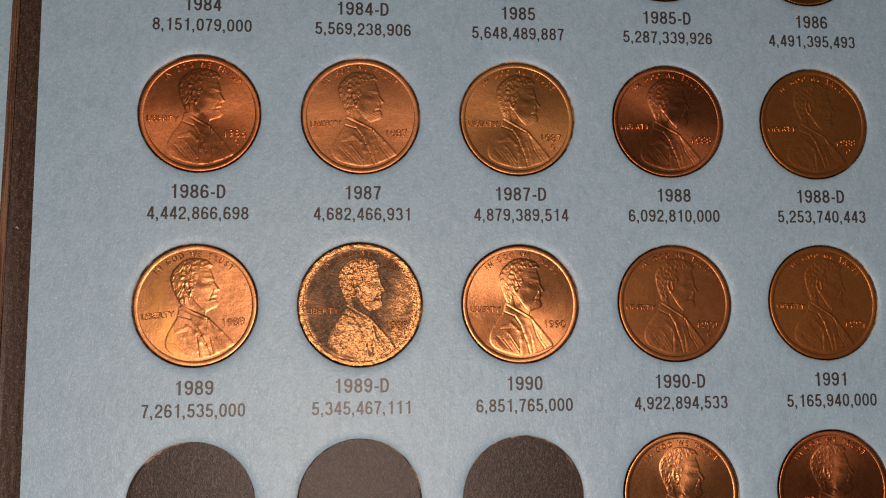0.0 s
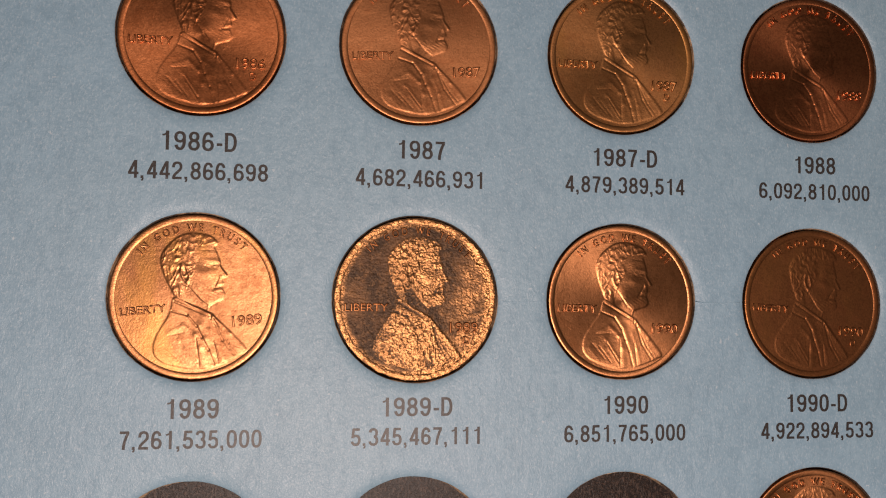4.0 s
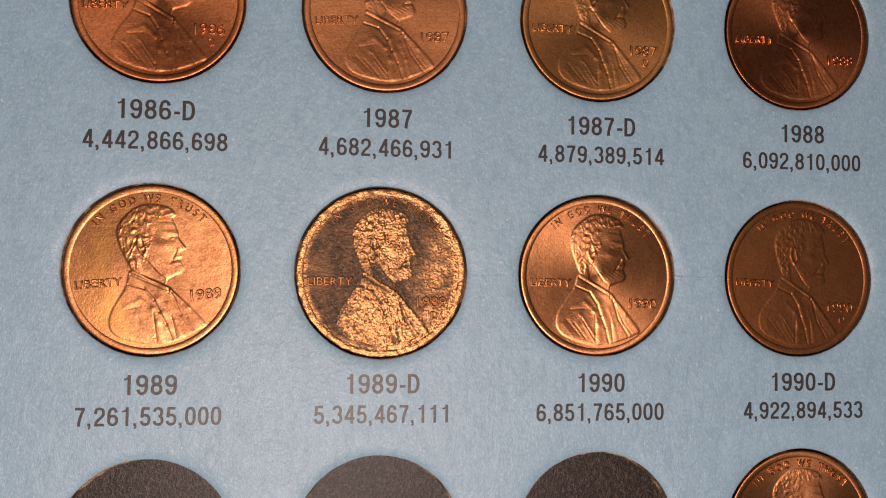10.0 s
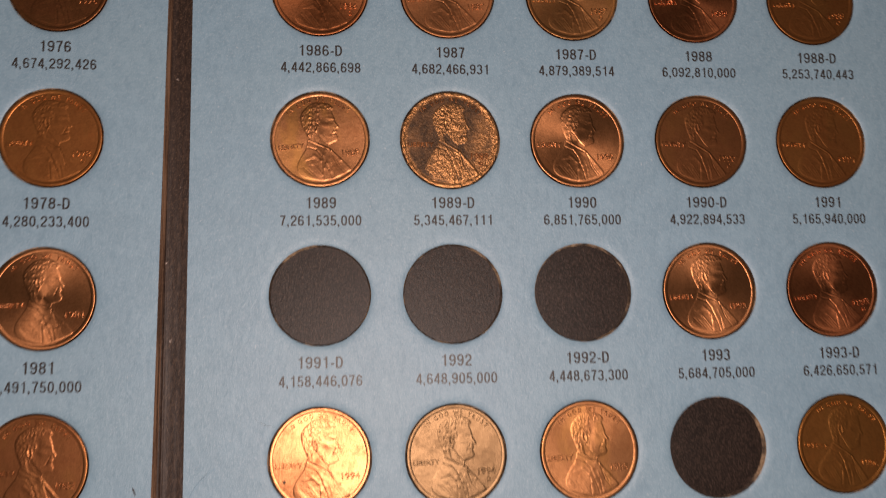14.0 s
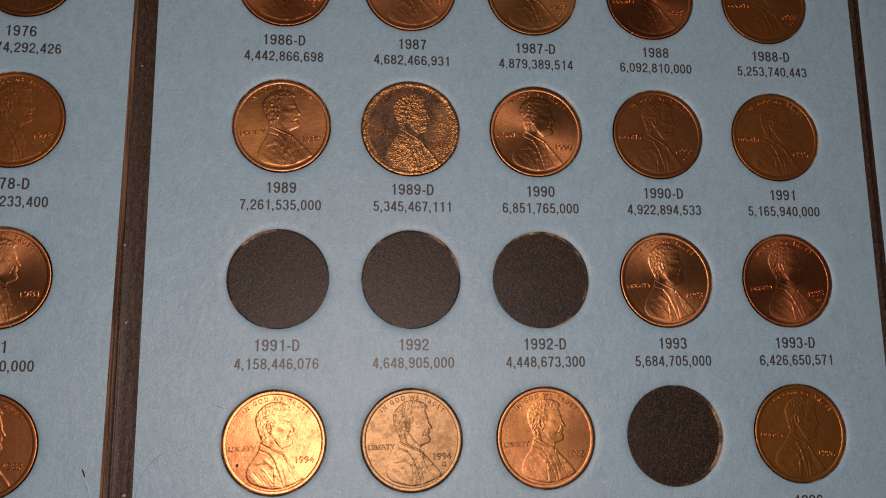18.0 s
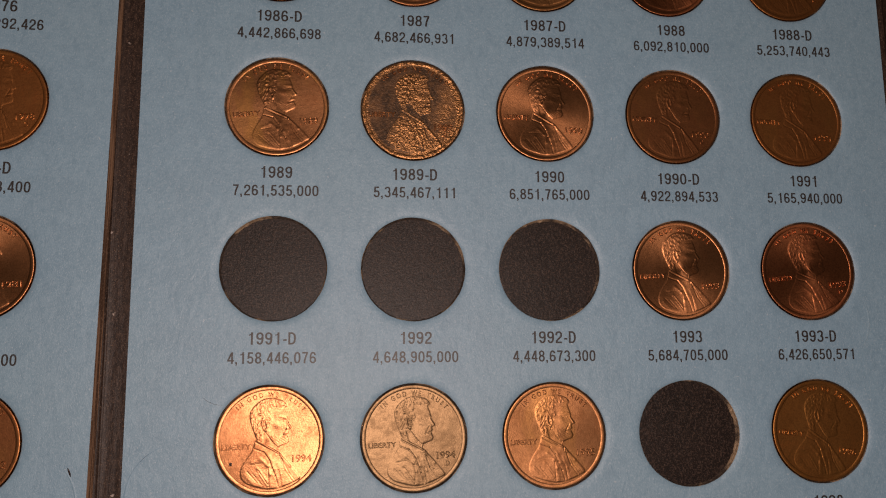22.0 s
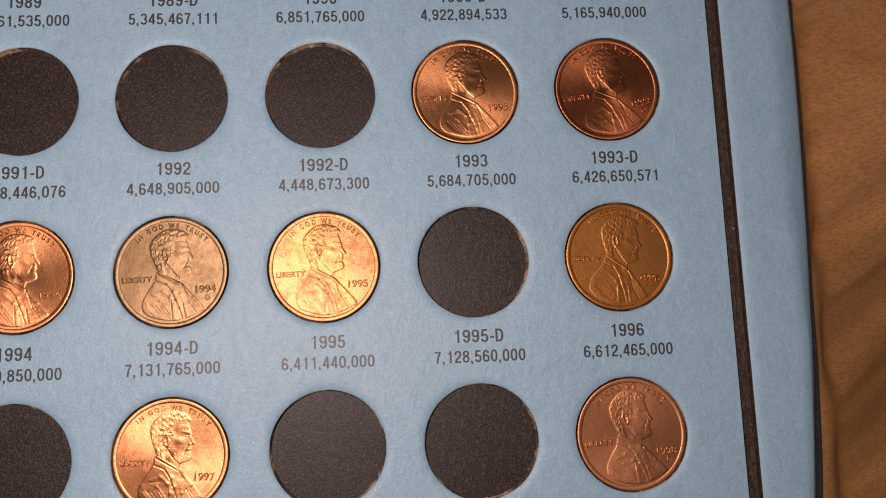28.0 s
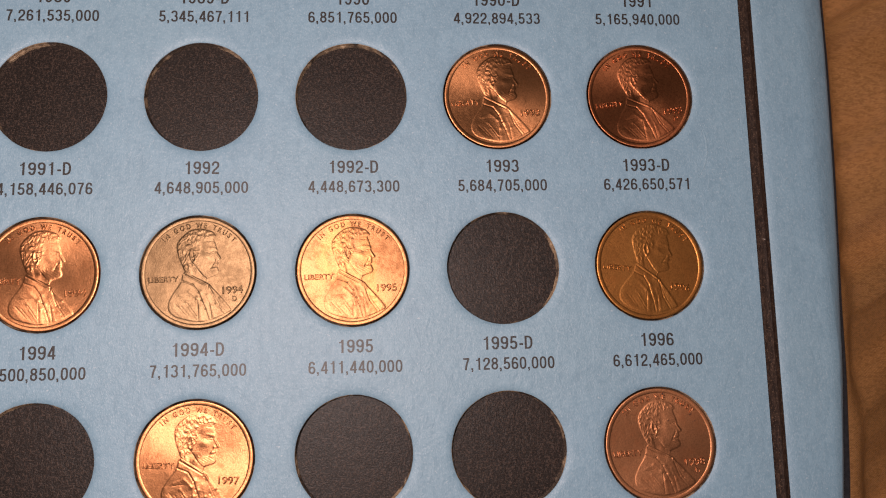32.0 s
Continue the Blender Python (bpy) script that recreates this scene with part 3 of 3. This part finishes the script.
def printed_line(text, width, height):
    """A printed line, width by height in millimetres, centred."""
    verts, faces, run = [], [], 0.0
    total = sum(glyph(ch)[2] for ch in text) - 0.113
    for ch in text:
        v, f, cell = glyph(ch)
        base = len(verts)
        verts += [((run + p[0] - total / 2) * width / total, (p[1] - 0.5) * height, p[2] * 0.2) for p in v]
        faces += [tuple(base + i for i in q) for q in f]
        run += cell
    return mesh("caption", verts, faces, [INK])


def caption(board, x, y, year, number):
    wide = 5.9 if "-" not in year else 8.8
    part("caption", printed_line(year, wide, 2.22), board, at(x, y + 3.46, PROUD))
    part("caption", printed_line(number, 15.65, 2.05), board, at(x, y, PROUD))


for row, *texts in CAPTIONS:
    for c, text in enumerate(texts):
        caption(right_board, c * DX, TYPE_Y[row], *text.split())
for row, text in LEFT_CAPTIONS:
    caption(left_board, LEFT_X, TYPE_Y[row], *text.split())
part("caption", line_mesh("caption", "1982, Zinc,", 13.0, 2.05, 0.02, INK, 0.008), left_board, at(LEFT_X, ROW_Y["E"] - 12.5, PROUD))
part("caption", line_mesh("caption", "Small Date", 13.0, 2.05, 0.02, INK, 0.008), left_board, at(LEFT_X, ROW_Y["E"] - 15.5, PROUD))
part("ruled_line", slab("ruled_line", -86, -42.1, -0.09, 0.09, 0, 0.02, INK, 0.005), left_board, at(0, ROW_Y["E"] - 18.2, PROUD))
part("ruled_line", slab("ruled_line", -42.3, -42.1, -1.5, 1.5, 0, 0.02, INK, 0.005), left_board, at(0, ROW_Y["E"] - 18.2, PROUD + 0.004))


def arc_mesh(name, cx, cy, r, a0, a1, wide, high, material):
    """A low ridge bent round part of a circle, fading out at both ends."""
    verts, faces, steps = [], [], 40
    for k in range(steps + 1):
        a = radians(a0 + (a1 - a0) * k / steps)
        fade = math.sin(math.pi * k / steps) ** 0.5 if 0 < k < steps else 0.02
        rr = r + 0.08 * noise.noise((cx + 2 * math.cos(a), cy + 2 * math.sin(a), 0.3))
        for d, z in ((-wide, 0), (-wide * 0.4, high * 0.8), (0, high), (wide * 0.4, high * 0.8), (wide, 0)):
            verts.append((cx + (rr + d * fade) * math.cos(a), cy + (rr + d * fade) * math.sin(a), z * fade))
    for k in range(steps):
        for i in range(4):
            faces.append((k * 5 + i, k * 5 + i + 1, k * 5 + i + 6, k * 5 + i + 5))
    return mesh(name, verts, faces, [material], True)


# rings that coins of the facing page pressed into the paper, creases and scuffs
part("pressed_ring", arc_mesh("pressed_ring", -15.0, -54.6, 9.3, 110, 262, 0.24, 0.075, PAPER), right_board)
part("pressed_ring", arc_mesh("pressed_ring", -41.2, -55.4, 9.4, -42, 44, 0.24, 0.075, PAPER), left_board)
part("pressed_ring", arc_mesh("pressed_ring", 105.5, -23.9, 9.2, -44, 28, 0.22, 0.04, PAPER), right_board)
part("scuff", arc_mesh("scuff", -42.0, -53.5, 9.6, 18, 28, 0.16, 0.012, DARK), left_board, None, "short dark scuff")
part("scuff", arc_mesh("scuff", -15.0, -54.6, 9.35, 121, 154, 0.06, 0.05, DARK), right_board, None, "thin dark scuff")
part("crease", arc_mesh("crease", 64.0, 46.3, 30.2, -96, -84, 0.07, 0.02, PAPER), right_board)
part("crease", arc_mesh("crease", 38.4, 46.0, 30.0, -95, -85, 0.05, 0.015, PAPER), right_board)
part("hair", arc_mesh("hair", -8.1, -32.98, 6.0, 227, 267, 0.03, 0.03, INK), right_board, None, "fine dark hair lying on the paper")


# ---- coins ----
def smooth_step(v, a, b):
    t = np.clip((v - a) / (b - a), 0, 1)
    return t * t * (3 - 2 * t)


def closed_curve(points, steps=6):
    """A smooth closed curve through the given corners."""
    p = np.array(points, float)
    out = []
    for i in range(len(p)):
        a, b, c, d = p[i - 1], p[i], p[(i + 1) % len(p)], p[(i + 2) % len(p)]
        for k in range(steps):
            t = k / steps
            out.append(0.5 * (2 * b + (c - a) * t + (2 * a - 5 * b + 4 * c - d) * t * t + (3 * b - a - 3 * c + d) * t ** 3))
    return np.array(out)


def inside_distance(x, y, curve):
    """Distance to a closed curve, positive inside."""
    best, odd = np.full(x.shape, 1e9), np.zeros(x.shape, bool)
    for i in range(len(curve)):
        (ax, ay), (bx, by) = curve[i - 1], curve[i]
        dx, dy = bx - ax, by - ay
        t = np.clip(((x - ax) * dx + (y - ay) * dy) / (dx * dx + dy * dy + 1e-12), 0, 1)
        best = np.minimum(best, (x - ax - t * dx) ** 2 + (y - ay - t * dy) ** 2)
        cross = (ay > y) != (by > y)
        odd ^= cross & (x < (bx - ax) * (y - ay) / (by - ay + 1e-12) + ax)
    return np.where(odd, 1, -1) * np.sqrt(best)


def near_line(x, y, ax, ay, bx, by, wide):
    dx, dy = bx - ax, by - ay
    t = np.clip(((x - ax) * dx + (y - ay) * dy) / (dx * dx + dy * dy), 0, 1)
    return np.exp(-((x - ax - t * dx) ** 2 + (y - ay - t * dy) ** 2) / wide ** 2)


def blob(x, y, cx, cy, rx, ry, turn=0.0):
    c, s = math.cos(radians(turn)), math.sin(radians(turn))
    u, v = ((x - cx) * c + (y - cy) * s) / rx, (-(x - cx) * s + (y - cy) * c) / ry
    return np.exp(-(u * u + v * v))


HEAD = [(-0.22, 0.02), (-0.28, 0.14), (-0.335, 0.29), (-0.365, 0.46), (-0.32, 0.585), (-0.23, 0.68), (-0.115, 0.755), (0.02, 0.78), (0.15, 0.76), (0.265, 0.715), (0.33, 0.63),
        (0.29, 0.585), (0.315, 0.50), (0.345, 0.395), (0.35, 0.335), (0.415, 0.225), (0.357, 0.185), (0.36, 0.13), (0.335, 0.095), (0.35, 0.055), (0.37, -0.01), (0.335, -0.065), (0.25, -0.095), (0.17, -0.13), (0.13, -0.2), (-0.05, -0.12)]
COAT = [(-0.23, 0.02), (-0.31, -0.17), (-0.42, -0.33), (-0.507, -0.476), (-0.53, -0.59), (-0.51, -0.68), (-0.42, -0.77), (-0.24, -0.84), (-0.03, -0.885), (0.15, -0.87),
        (0.33, -0.82), (0.486, -0.75), (0.57, -0.69), (0.40, -0.46), (0.25, -0.29), (0.18, -0.21), (-0.03, -0.09)]
# cuts and ridges of the coat: start, end, half width, height
FOLDS = [(-0.23, 0.015, 0.165, -0.215, 0.016, 0.030), (-0.245, -0.03, 0.15, -0.25, 0.011, -0.030), (-0.285, -0.145, -0.10, -0.215, 0.011, -0.032), (-0.10, -0.215, 0.0, -0.36, 0.012, -0.036),
         (0.0, -0.36, 0.05, -0.50, 0.012, -0.036), (0.05, -0.50, 0.115, -0.66, 0.012, -0.034), (0.115, -0.66, 0.17, -0.86, 0.012, -0.030), (-0.07, -0.22, 0.03, -0.36, 0.020, 0.024),
         (0.03, -0.36, 0.09, -0.52, 0.022, 0.026), (0.09, -0.52, 0.15, -0.70, 0.022, 0.024), (-0.16, -0.33, -0.03, -0.46, 0.014, 0.024), (-0.03, -0.46, 0.02, -0.62, 0.016, 0.030),
         (0.02, -0.62, 0.04, -0.86, 0.022, 0.030), (-0.02, -0.50, -0.01, -0.84, 0.010, -0.022), (-0.22, -0.50, -0.03, -0.76, 0.012, 0.022), (-0.20, -0.54, -0.03, -0.80, 0.009, -0.020),
         (-0.17, -0.62, -0.02, -0.83, 0.010, 0.018), (-0.33, -0.40, -0.18, -0.35, 0.014, 0.014), (-0.34, -0.44, -0.16, -0.42, 0.010, -0.012), (-0.40, -0.56, -0.22, -0.76, 0.012, -0.014),
         (-0.44, -0.62, -0.30, -0.78, 0.014, 0.012), (-0.30, -0.60, -0.14, -0.80, 0.012, -0.014), (0.20, -0.29, 0.29, -0.56, 0.011, -0.034), (0.29, -0.56, 0.43, -0.77, 0.011, -0.030),
         (0.21, -0.26, 0.38, -0.48, 0.014, 0.028), (0.38, -0.48, 0.54, -0.69, 0.014, 0.022), (0.23, -0.35, 0.36, -0.60, 0.010, -0.022), (0.36, -0.60, 0.47, -0.74, 0.010, -0.018),
         (0.15, -0.42, 0.22, -0.62, 0.012, 0.018), (0.22, -0.62, 0.27, -0.83, 0.012, 0.018), (0.18, -0.55, 0.22, -0.84, 0.009, -0.018), (0.13, -0.23, 0.22, -0.27, 0.030, 0.045), (0.175, -0.22, 0.172, -0.285, 0.010, -0.040)]


def uneven(x, y, pace, seed):
    """Smooth random ups and downs between about minus one and one."""
    rng = random.Random(seed)
    total = 0.0
    for k in range(7):
        a, b, f = rng.uniform(0, math.pi), rng.uniform(0, 6.28), pace * rng.uniform(0.6, 1.5)
        total = total + np.sin(f * (x * math.cos(a) + y * math.sin(a)) + b)
    return total / 3.0


def relief_height(x, y, wear):
    """Height of the struck face in millimetres over a disc of radius one: a bust in profile, kept plain."""
    head, coat = inside_distance(x, y, closed_curve(HEAD)), inside_distance(x, y, closed_curve(COAT))
    lift = lambda d, step, pillow: step * smooth_step(d, -0.010, 0.020) + pillow * (1 - np.exp(-np.maximum(d, 0) / 0.10))
    h_head, h_coat = lift(head, 0.034, 0.040), lift(coat, 0.028, 0.030)
    face = smooth_step(head, 0.0, 0.03)
    # hair: tufts that sweep round the skull, cut by sharp furrows
    line = np.interp(y, [-0.1, 0.05, 0.16, 0.26, 0.39, 0.50, 0.60, 0.64, 0.8], [-0.20, -0.16, -0.02, 0.0, 0.045, 0.02, 0.06, 0.30, 0.4])
    hair = smooth_step(line - x, -0.012, 0.014) * face
    rho, theta = np.hypot(x - 0.04, y - 0.34), np.arctan2(y - 0.34, x - 0.04)
    furrow = lambda p: 1 - 2 * np.abs(np.sin(p)) ** 0.6
    lock = furrow(26 * rho + 2.6 * uneven(x, y, 20, 1) + 1.3 * uneven(x, y, 44, 2)) * (0.6 + 0.4 * uneven(x, y, 24, 3))
    lock = 0.8 * lock + 0.6 * furrow(2.2 * uneven(x, y, 30, 4) + 6 * theta) + 0.6 * uneven(x, y, 62, 5)
    h_head = h_head + hair * (0.016 + 0.018 * lock)
    # the jaw: the neck lies lower than the beard above it
    jaw = np.interp(x, [-0.10, -0.04, 0.06, 0.17, 0.26], [0.20, 0.12, -0.02, -0.12, -0.16])
    neck = smooth_step(jaw - y, -0.004, 0.024) * smooth_step(x + 0.12 + 0.2 * y, -0.02, 0.03) * face
    h_head = h_head - 0.034 * neck
    top = np.interp(x, [-0.05, 0.03, 0.12, 0.20, 0.28, 0.37], [0.30, 0.16, 0.08, 0.05, 0.045, 0.04])
    beard = (1 - neck) * smooth_step(top - y, -0.03, 0.03) * smooth_step(x, -0.05, 0.0) * face
    h_head = h_head + beard * (0.008 + 0.009 * furrow(44 * x + 30 * y + 2 * np.sin(25 * y)) * (0.6 + 0.4 * np.sin(50 * y - 22 * x)))
    ear = np.hypot((x + 0.085 + 0.15 * (y - 0.29)) / 0.042, (y - 0.29) / 0.095)
    h_head = h_head + face * (0.036 * np.exp(-((ear - 1) / 0.28) ** 2) - 0.030 * np.exp(-(ear / 0.6) ** 2))
    h_head = h_head + face * (0.018 * near_line(x, y, 0.19, 0.43, 0.335, 0.405, 0.022) - 0.030 * blob(x, y, 0.265, 0.355, 0.045, 0.026) + 0.030 * blob(x, y, 0.268, 0.350, 0.022, 0.012)
                              + 0.034 * blob(x, y, 0.15, 0.275, 0.085, 0.050, -18) - 0.026 * near_line(x, y, 0.305, 0.205, 0.225, 0.065, 0.014) + 0.030 * blob(x, y, 0.325, 0.210, 0.026, 0.024)
                              + 0.030 * near_line(x, y, 0.335, 0.34, 0.395, 0.225, 0.018) - 0.034 * near_line(x, y, 0.34, 0.092, 0.250, 0.082, 0.011) + 0.016 * near_line(x, y, 0.345, 0.055, 0.27, 0.050, 0.014)
                              + 0.018 * near_line(x, y, 0.345, 0.125, 0.28, 0.125, 0.014) - 0.026 * blob(x, y, 0.075, 0.42, 0.045, 0.07) + 0.016 * blob(x, y, 0.20, 0.52, 0.09, 0.05)
                              - 0.012 * near_line(x, y, 0.16, 0.36, 0.21, 0.33, 0.012) - 0.010 * near_line(x, y, 0.14, 0.56, 0.28, 0.545, 0.010) - 0.016 * near_line(x, y, -0.03, 0.10, 0.08, -0.07, 0.016))
    # coat: collar, bow, lapel and folds
    cloth = smooth_step(coat, 0.0, 0.025)
    folds = 0.0
    for ax, ay, bx, by, wide, high in FOLDS:
        folds = folds + high * near_line(x, y, ax, ay, bx, by, wide * (1.9 if high > 0 else 1.2))
    folds = folds + 0.007 * uneven(x, y, 12, 6) + 0.0025 * uneven(x, y, 40, 7)
    h_coat = h_coat + cloth * folds
    h = np.maximum(h_head + 0.0035 * face * uneven(x, y, 36, 8), h_coat)
    rr = np.sqrt(x * x + y * y)
    h = h * smooth_step(0.935 - rr, 0.0, 0.04)
    return 1.05 * h * wear + 0.05 * rr ** 2


def face_mesh(name, wear, rough=0.0, count=280):
    """The coin's body: struck face over a plain edge."""
    u = np.linspace(-1, 1, count + 1)
    u = u * (0.78 + 0.22 * u * u)                    # closer steps over the bust
    gu, gv = np.meshgrid(u, u)
    x, y = gu * np.sqrt(1 - gv * gv / 2), gv * np.sqrt(1 - gu * gu / 2)
    z = relief_height(x * (1 - 0.55 / RC), y * (1 - 0.55 / RC), wear)
    if rough:
        flat = np.array([noise.fractal((a * 38, b * 38, 5.0), 0.7, 2.1, 3) for a, b in zip(x.ravel(), y.ravel())]).reshape(x.shape)
        z = z + rough * flat
    r = RC - 0.55
    verts = [(a * r, b * r, c + 1.20) for a, b, c in zip(x.ravel(), y.ravel(), z.ravel())]
    w = count + 1
    faces = [(j * w + i, j * w + i + 1, (j + 1) * w + i + 1, (j + 1) * w + i) for j in range(count) for i in range(count)]
    ring = [i for i in range(w)] + [j * w + count for j in range(1, w)] + [count * w + i for i in range(count - 1, -1, -1)] + [j * w for j in range(count - 1, 0, -1)]
    base = len(verts)
    verts += [(verts[i][0], verts[i][1], 0.0) for i in ring]
    n = len(ring)
    faces += [(ring[(k + 1) % n], ring[k], base + k, base + (k + 1) % n) for k in range(n)]
    faces.append(tuple(base + k for k in range(n))[::-1])
    return mesh(name, verts, faces, [FINISH["bright"]], True)


def rim_mesh(name, rough=0.0):
    """The raised rim: a turned ring with rounded shoulders."""
    profile = [(RC - 0.84, 1.18), (RC - 0.76, 1.24), (RC - 0.66, 1.275), (RC - 0.50, 1.305), (RC - 0.24, 1.312), (RC - 0.07, 1.305), (RC - 0.015, 1.275), (RC, 1.21), (RC, 0.15), (RC - 0.12, 0.0), (RC - 0.62, 0.0)]
    count, verts, faces = 120, [], []
    for k in range(count):
        a = 2 * math.pi * k / count
        for r, z in profile:
            j = rough * noise.fractal((22 * math.cos(a), 22 * math.sin(a), r * 2), 0.8, 2.1, 3) if rough and z > 1.1 else 0
            verts.append(((r + j) * math.cos(a), (r + j) * math.sin(a), z + j))
    w = len(profile)
    for k in range(count):
        for i in range(w):
            a, b = k * w + i, ((k + 1) % count) * w + i
            c, d = ((k + 1) % count) * w + (i + 1) % w, k * w + (i + 1) % w
            faces.append((a, d, c, b))
    return mesh(name, verts, faces, [FINISH["bright"]], True)


def motto_mesh(name):
    """Letters standing along the upper rim."""
    verts, faces = [], []
    text = "IN GOD WE TRUST"
    steps = [0.75 if c in "I " else 1.25 if c in "GOWD" else 1.05 for c in text]
    total, run = sum(steps), 0.0
    for ch, step in zip(text, steps):
        a = radians(137 - 99 * (run + step / 2) / total)
        run += step
        if ch == " ":
            continue
        v, f = type_mesh(ch, 0.05, -0.028, 0.056)
        v[:, 0] = (v[:, 0] - (v[:, 0].max() + v[:, 0].min()) / 2) * 0.86 / CAP * 0.8
        v[:, 1] = (v[:, 1] - CAP / 2) * 0.86 / CAP
        z = (v[:, 2] / 0.106 + 1) / 2 * 0.25
        t = a - math.pi / 2
        r = RC * 0.845
        base = len(verts)
        verts += [(r * math.cos(a) + p[0] * math.cos(t) - p[1] * math.sin(t), r * math.sin(a) + p[0] * math.sin(t) + p[1] * math.cos(t), q) for p, q in zip(v, z)]
        faces += [tuple(base + i for i in q) for q in f]
    return mesh(name, verts, faces, [FINISH["bright"]], True)


STRUCK = {"sharp": face_mesh("cent_coin", 1.0), "worn": face_mesh("cent_coin", 0.70), "pitted": face_mesh("cent_coin", 1.45, 0.038)}
RIM = {"sharp": rim_mesh("rim"), "worn": rim_mesh("rim"), "pitted": rim_mesh("rim", 0.07)}
MOTTO = motto_mesh("motto")
WORD = line_mesh("motto_word", "LIBERTY", 5.05, 0.88, 0.25, FINISH["bright"], -0.028, 0.056)
YEARS = {}


def with_finish(ob, finish):
    for slot in ob.material_slots:
        slot.link = "OBJECT"
        slot.material = FINISH[finish]
    return ob


WORDS = {"bright": "bright copper", "sandy": "golden copper, colour darkened to offset the near lamp,", "golden": "golden copper", "toned": "golden-brown toned copper", "tan": "tan-brown copper", "pink": "matte pinkish copper", "red": "red-brown copper", "brown": "dull brown copper", "orange": "orange tarnished copper", "amber": "yellow-brown toned copper", "dark": "dark toned copper",
         "grey": "greyish plated zinc", "corroded": "corroded pitted"}


def coin(x, y, date, mint, finish, state, turn, page=Matrix()):
    """A cent: body with its bust, rim, motto, word and date."""
    ob = with_finish(new("cent_coin", STRUCK[state]), finish)
    ob.matrix_basis = page @ at(x, y, TOP - DEEP, turn)
    tagged(ob, WORDS[finish] + " one-cent coin dated " + date + " pressed into the blue folder", "coin", "cents in the folder")
    with_finish(part("rim", RIM[state], ob), finish)
    sink = -0.09 if state == "worn" else 0.04 if state == "pitted" else 0.0
    lettering = "brown" if finish == "corroded" else finish      # raised letters are rubbed bare
    with_finish(part("motto", MOTTO, ob, at(0, 0, 1.21 + sink)), lettering)
    with_finish(part("word", WORD, ob, at(-0.605 * RC, -0.105 * RC, 1.18 + sink)), lettering)
    if date not in YEARS:
        YEARS[date] = line_mesh("date", date, 3.4, 1.2, 0.26, FINISH["bright"], -0.034, 0.056)
    with_finish(part("date", YEARS[date], ob, at(0.60 * RC, -0.345 * RC, 1.18 + sink)), lettering)
    if mint:
        if "D" not in YEARS:
            YEARS["D"] = line_mesh("mint_mark", "D", 0.75, 0.85, 0.22, FINISH["bright"], -0.034, 0.056)
        with_finish(part("mint_mark", YEARS["D"], ob, at(0.63 * RC, -0.50 * RC, 1.18 + sink)), lettering)
    return ob


COINS = [
    ("A", 0, "1984", 0, "red", "sharp", 2), ("A", 1, "1984", 1, "tan", "sharp", -2), ("A", 2, "1985", 0, "red", "sharp", 1), ("A", 3, "1985", 1, "dark", "sharp", 0), ("A", 4, "1986", 0, "bright", "sharp", 3),
    ("B", 0, "1986", 1, "red", "sharp", 0), ("B", 1, "1987", 0, "tan", "sharp", 4), ("B", 2, "1987", 1, "golden", "sharp", 0), ("B", 3, "1988", 0, "dark", "sharp", 0.5), ("B", 4, "1988", 1, "orange", "worn", 0),
    ("C", 0, "1989", 0, "toned", "sharp", 6), ("C", 1, "1989", 1, "corroded", "pitted", 0), ("C", 2, "1990", 0, "bright", "sharp", -1), ("C", 3, "1990", 1, "brown", "worn", -3.5), ("C", 4, "1991", 0, "orange", "worn", -4),
    ("D", 3, "1993", 0, "bright", "sharp", 2), ("D", 4, "1993", 1, "dark", "sharp", 6),
    ("E", 0, "1994", 0, "bright", "sharp", 1), ("E", 1, "1994", 1, "grey", "sharp", 2), ("E", 2, "1995", 0, "sandy", "sharp", 1.5), ("E", 4, "1996", 0, "amber", "worn", -7),
    ("F", 1, "1997", 0, "bright", "sharp", -2), ("F", 4, "1998", 1, "pink", "sharp", 3),
]
LEFT_COINS = [("B", "1976", 0, "brown", "worn", 0), ("C", "1978", 1, "orange", "worn", 2), ("D", "1981", 0, "bright", "sharp", 3), ("E", "1982", 0, "brown", "sharp", 0), ("F", "1982", 0, "red", "sharp", 0)]
for row, c, *rest in COINS:
    made = coin(HOLE_X[c], ROW_Y[row], *rest)
    if rest[2] == "corroded":
        made.matrix_basis = made.matrix_basis @ Matrix.Diagonal((1.03, 1.03, 1.0, 1.0))
    if (row, c) == ("E", 0):
        part("stain", arc_mesh("stain", -6.6, -3.9, 0.14, 0, 360, 0.2, 0.03, SPINE), made, at(0, 0, 1.235), "small dark stain")
for row, *rest in LEFT_COINS:
    coin(LEFT_X, ROW_Y[row], *rest, LEFT_TURN)
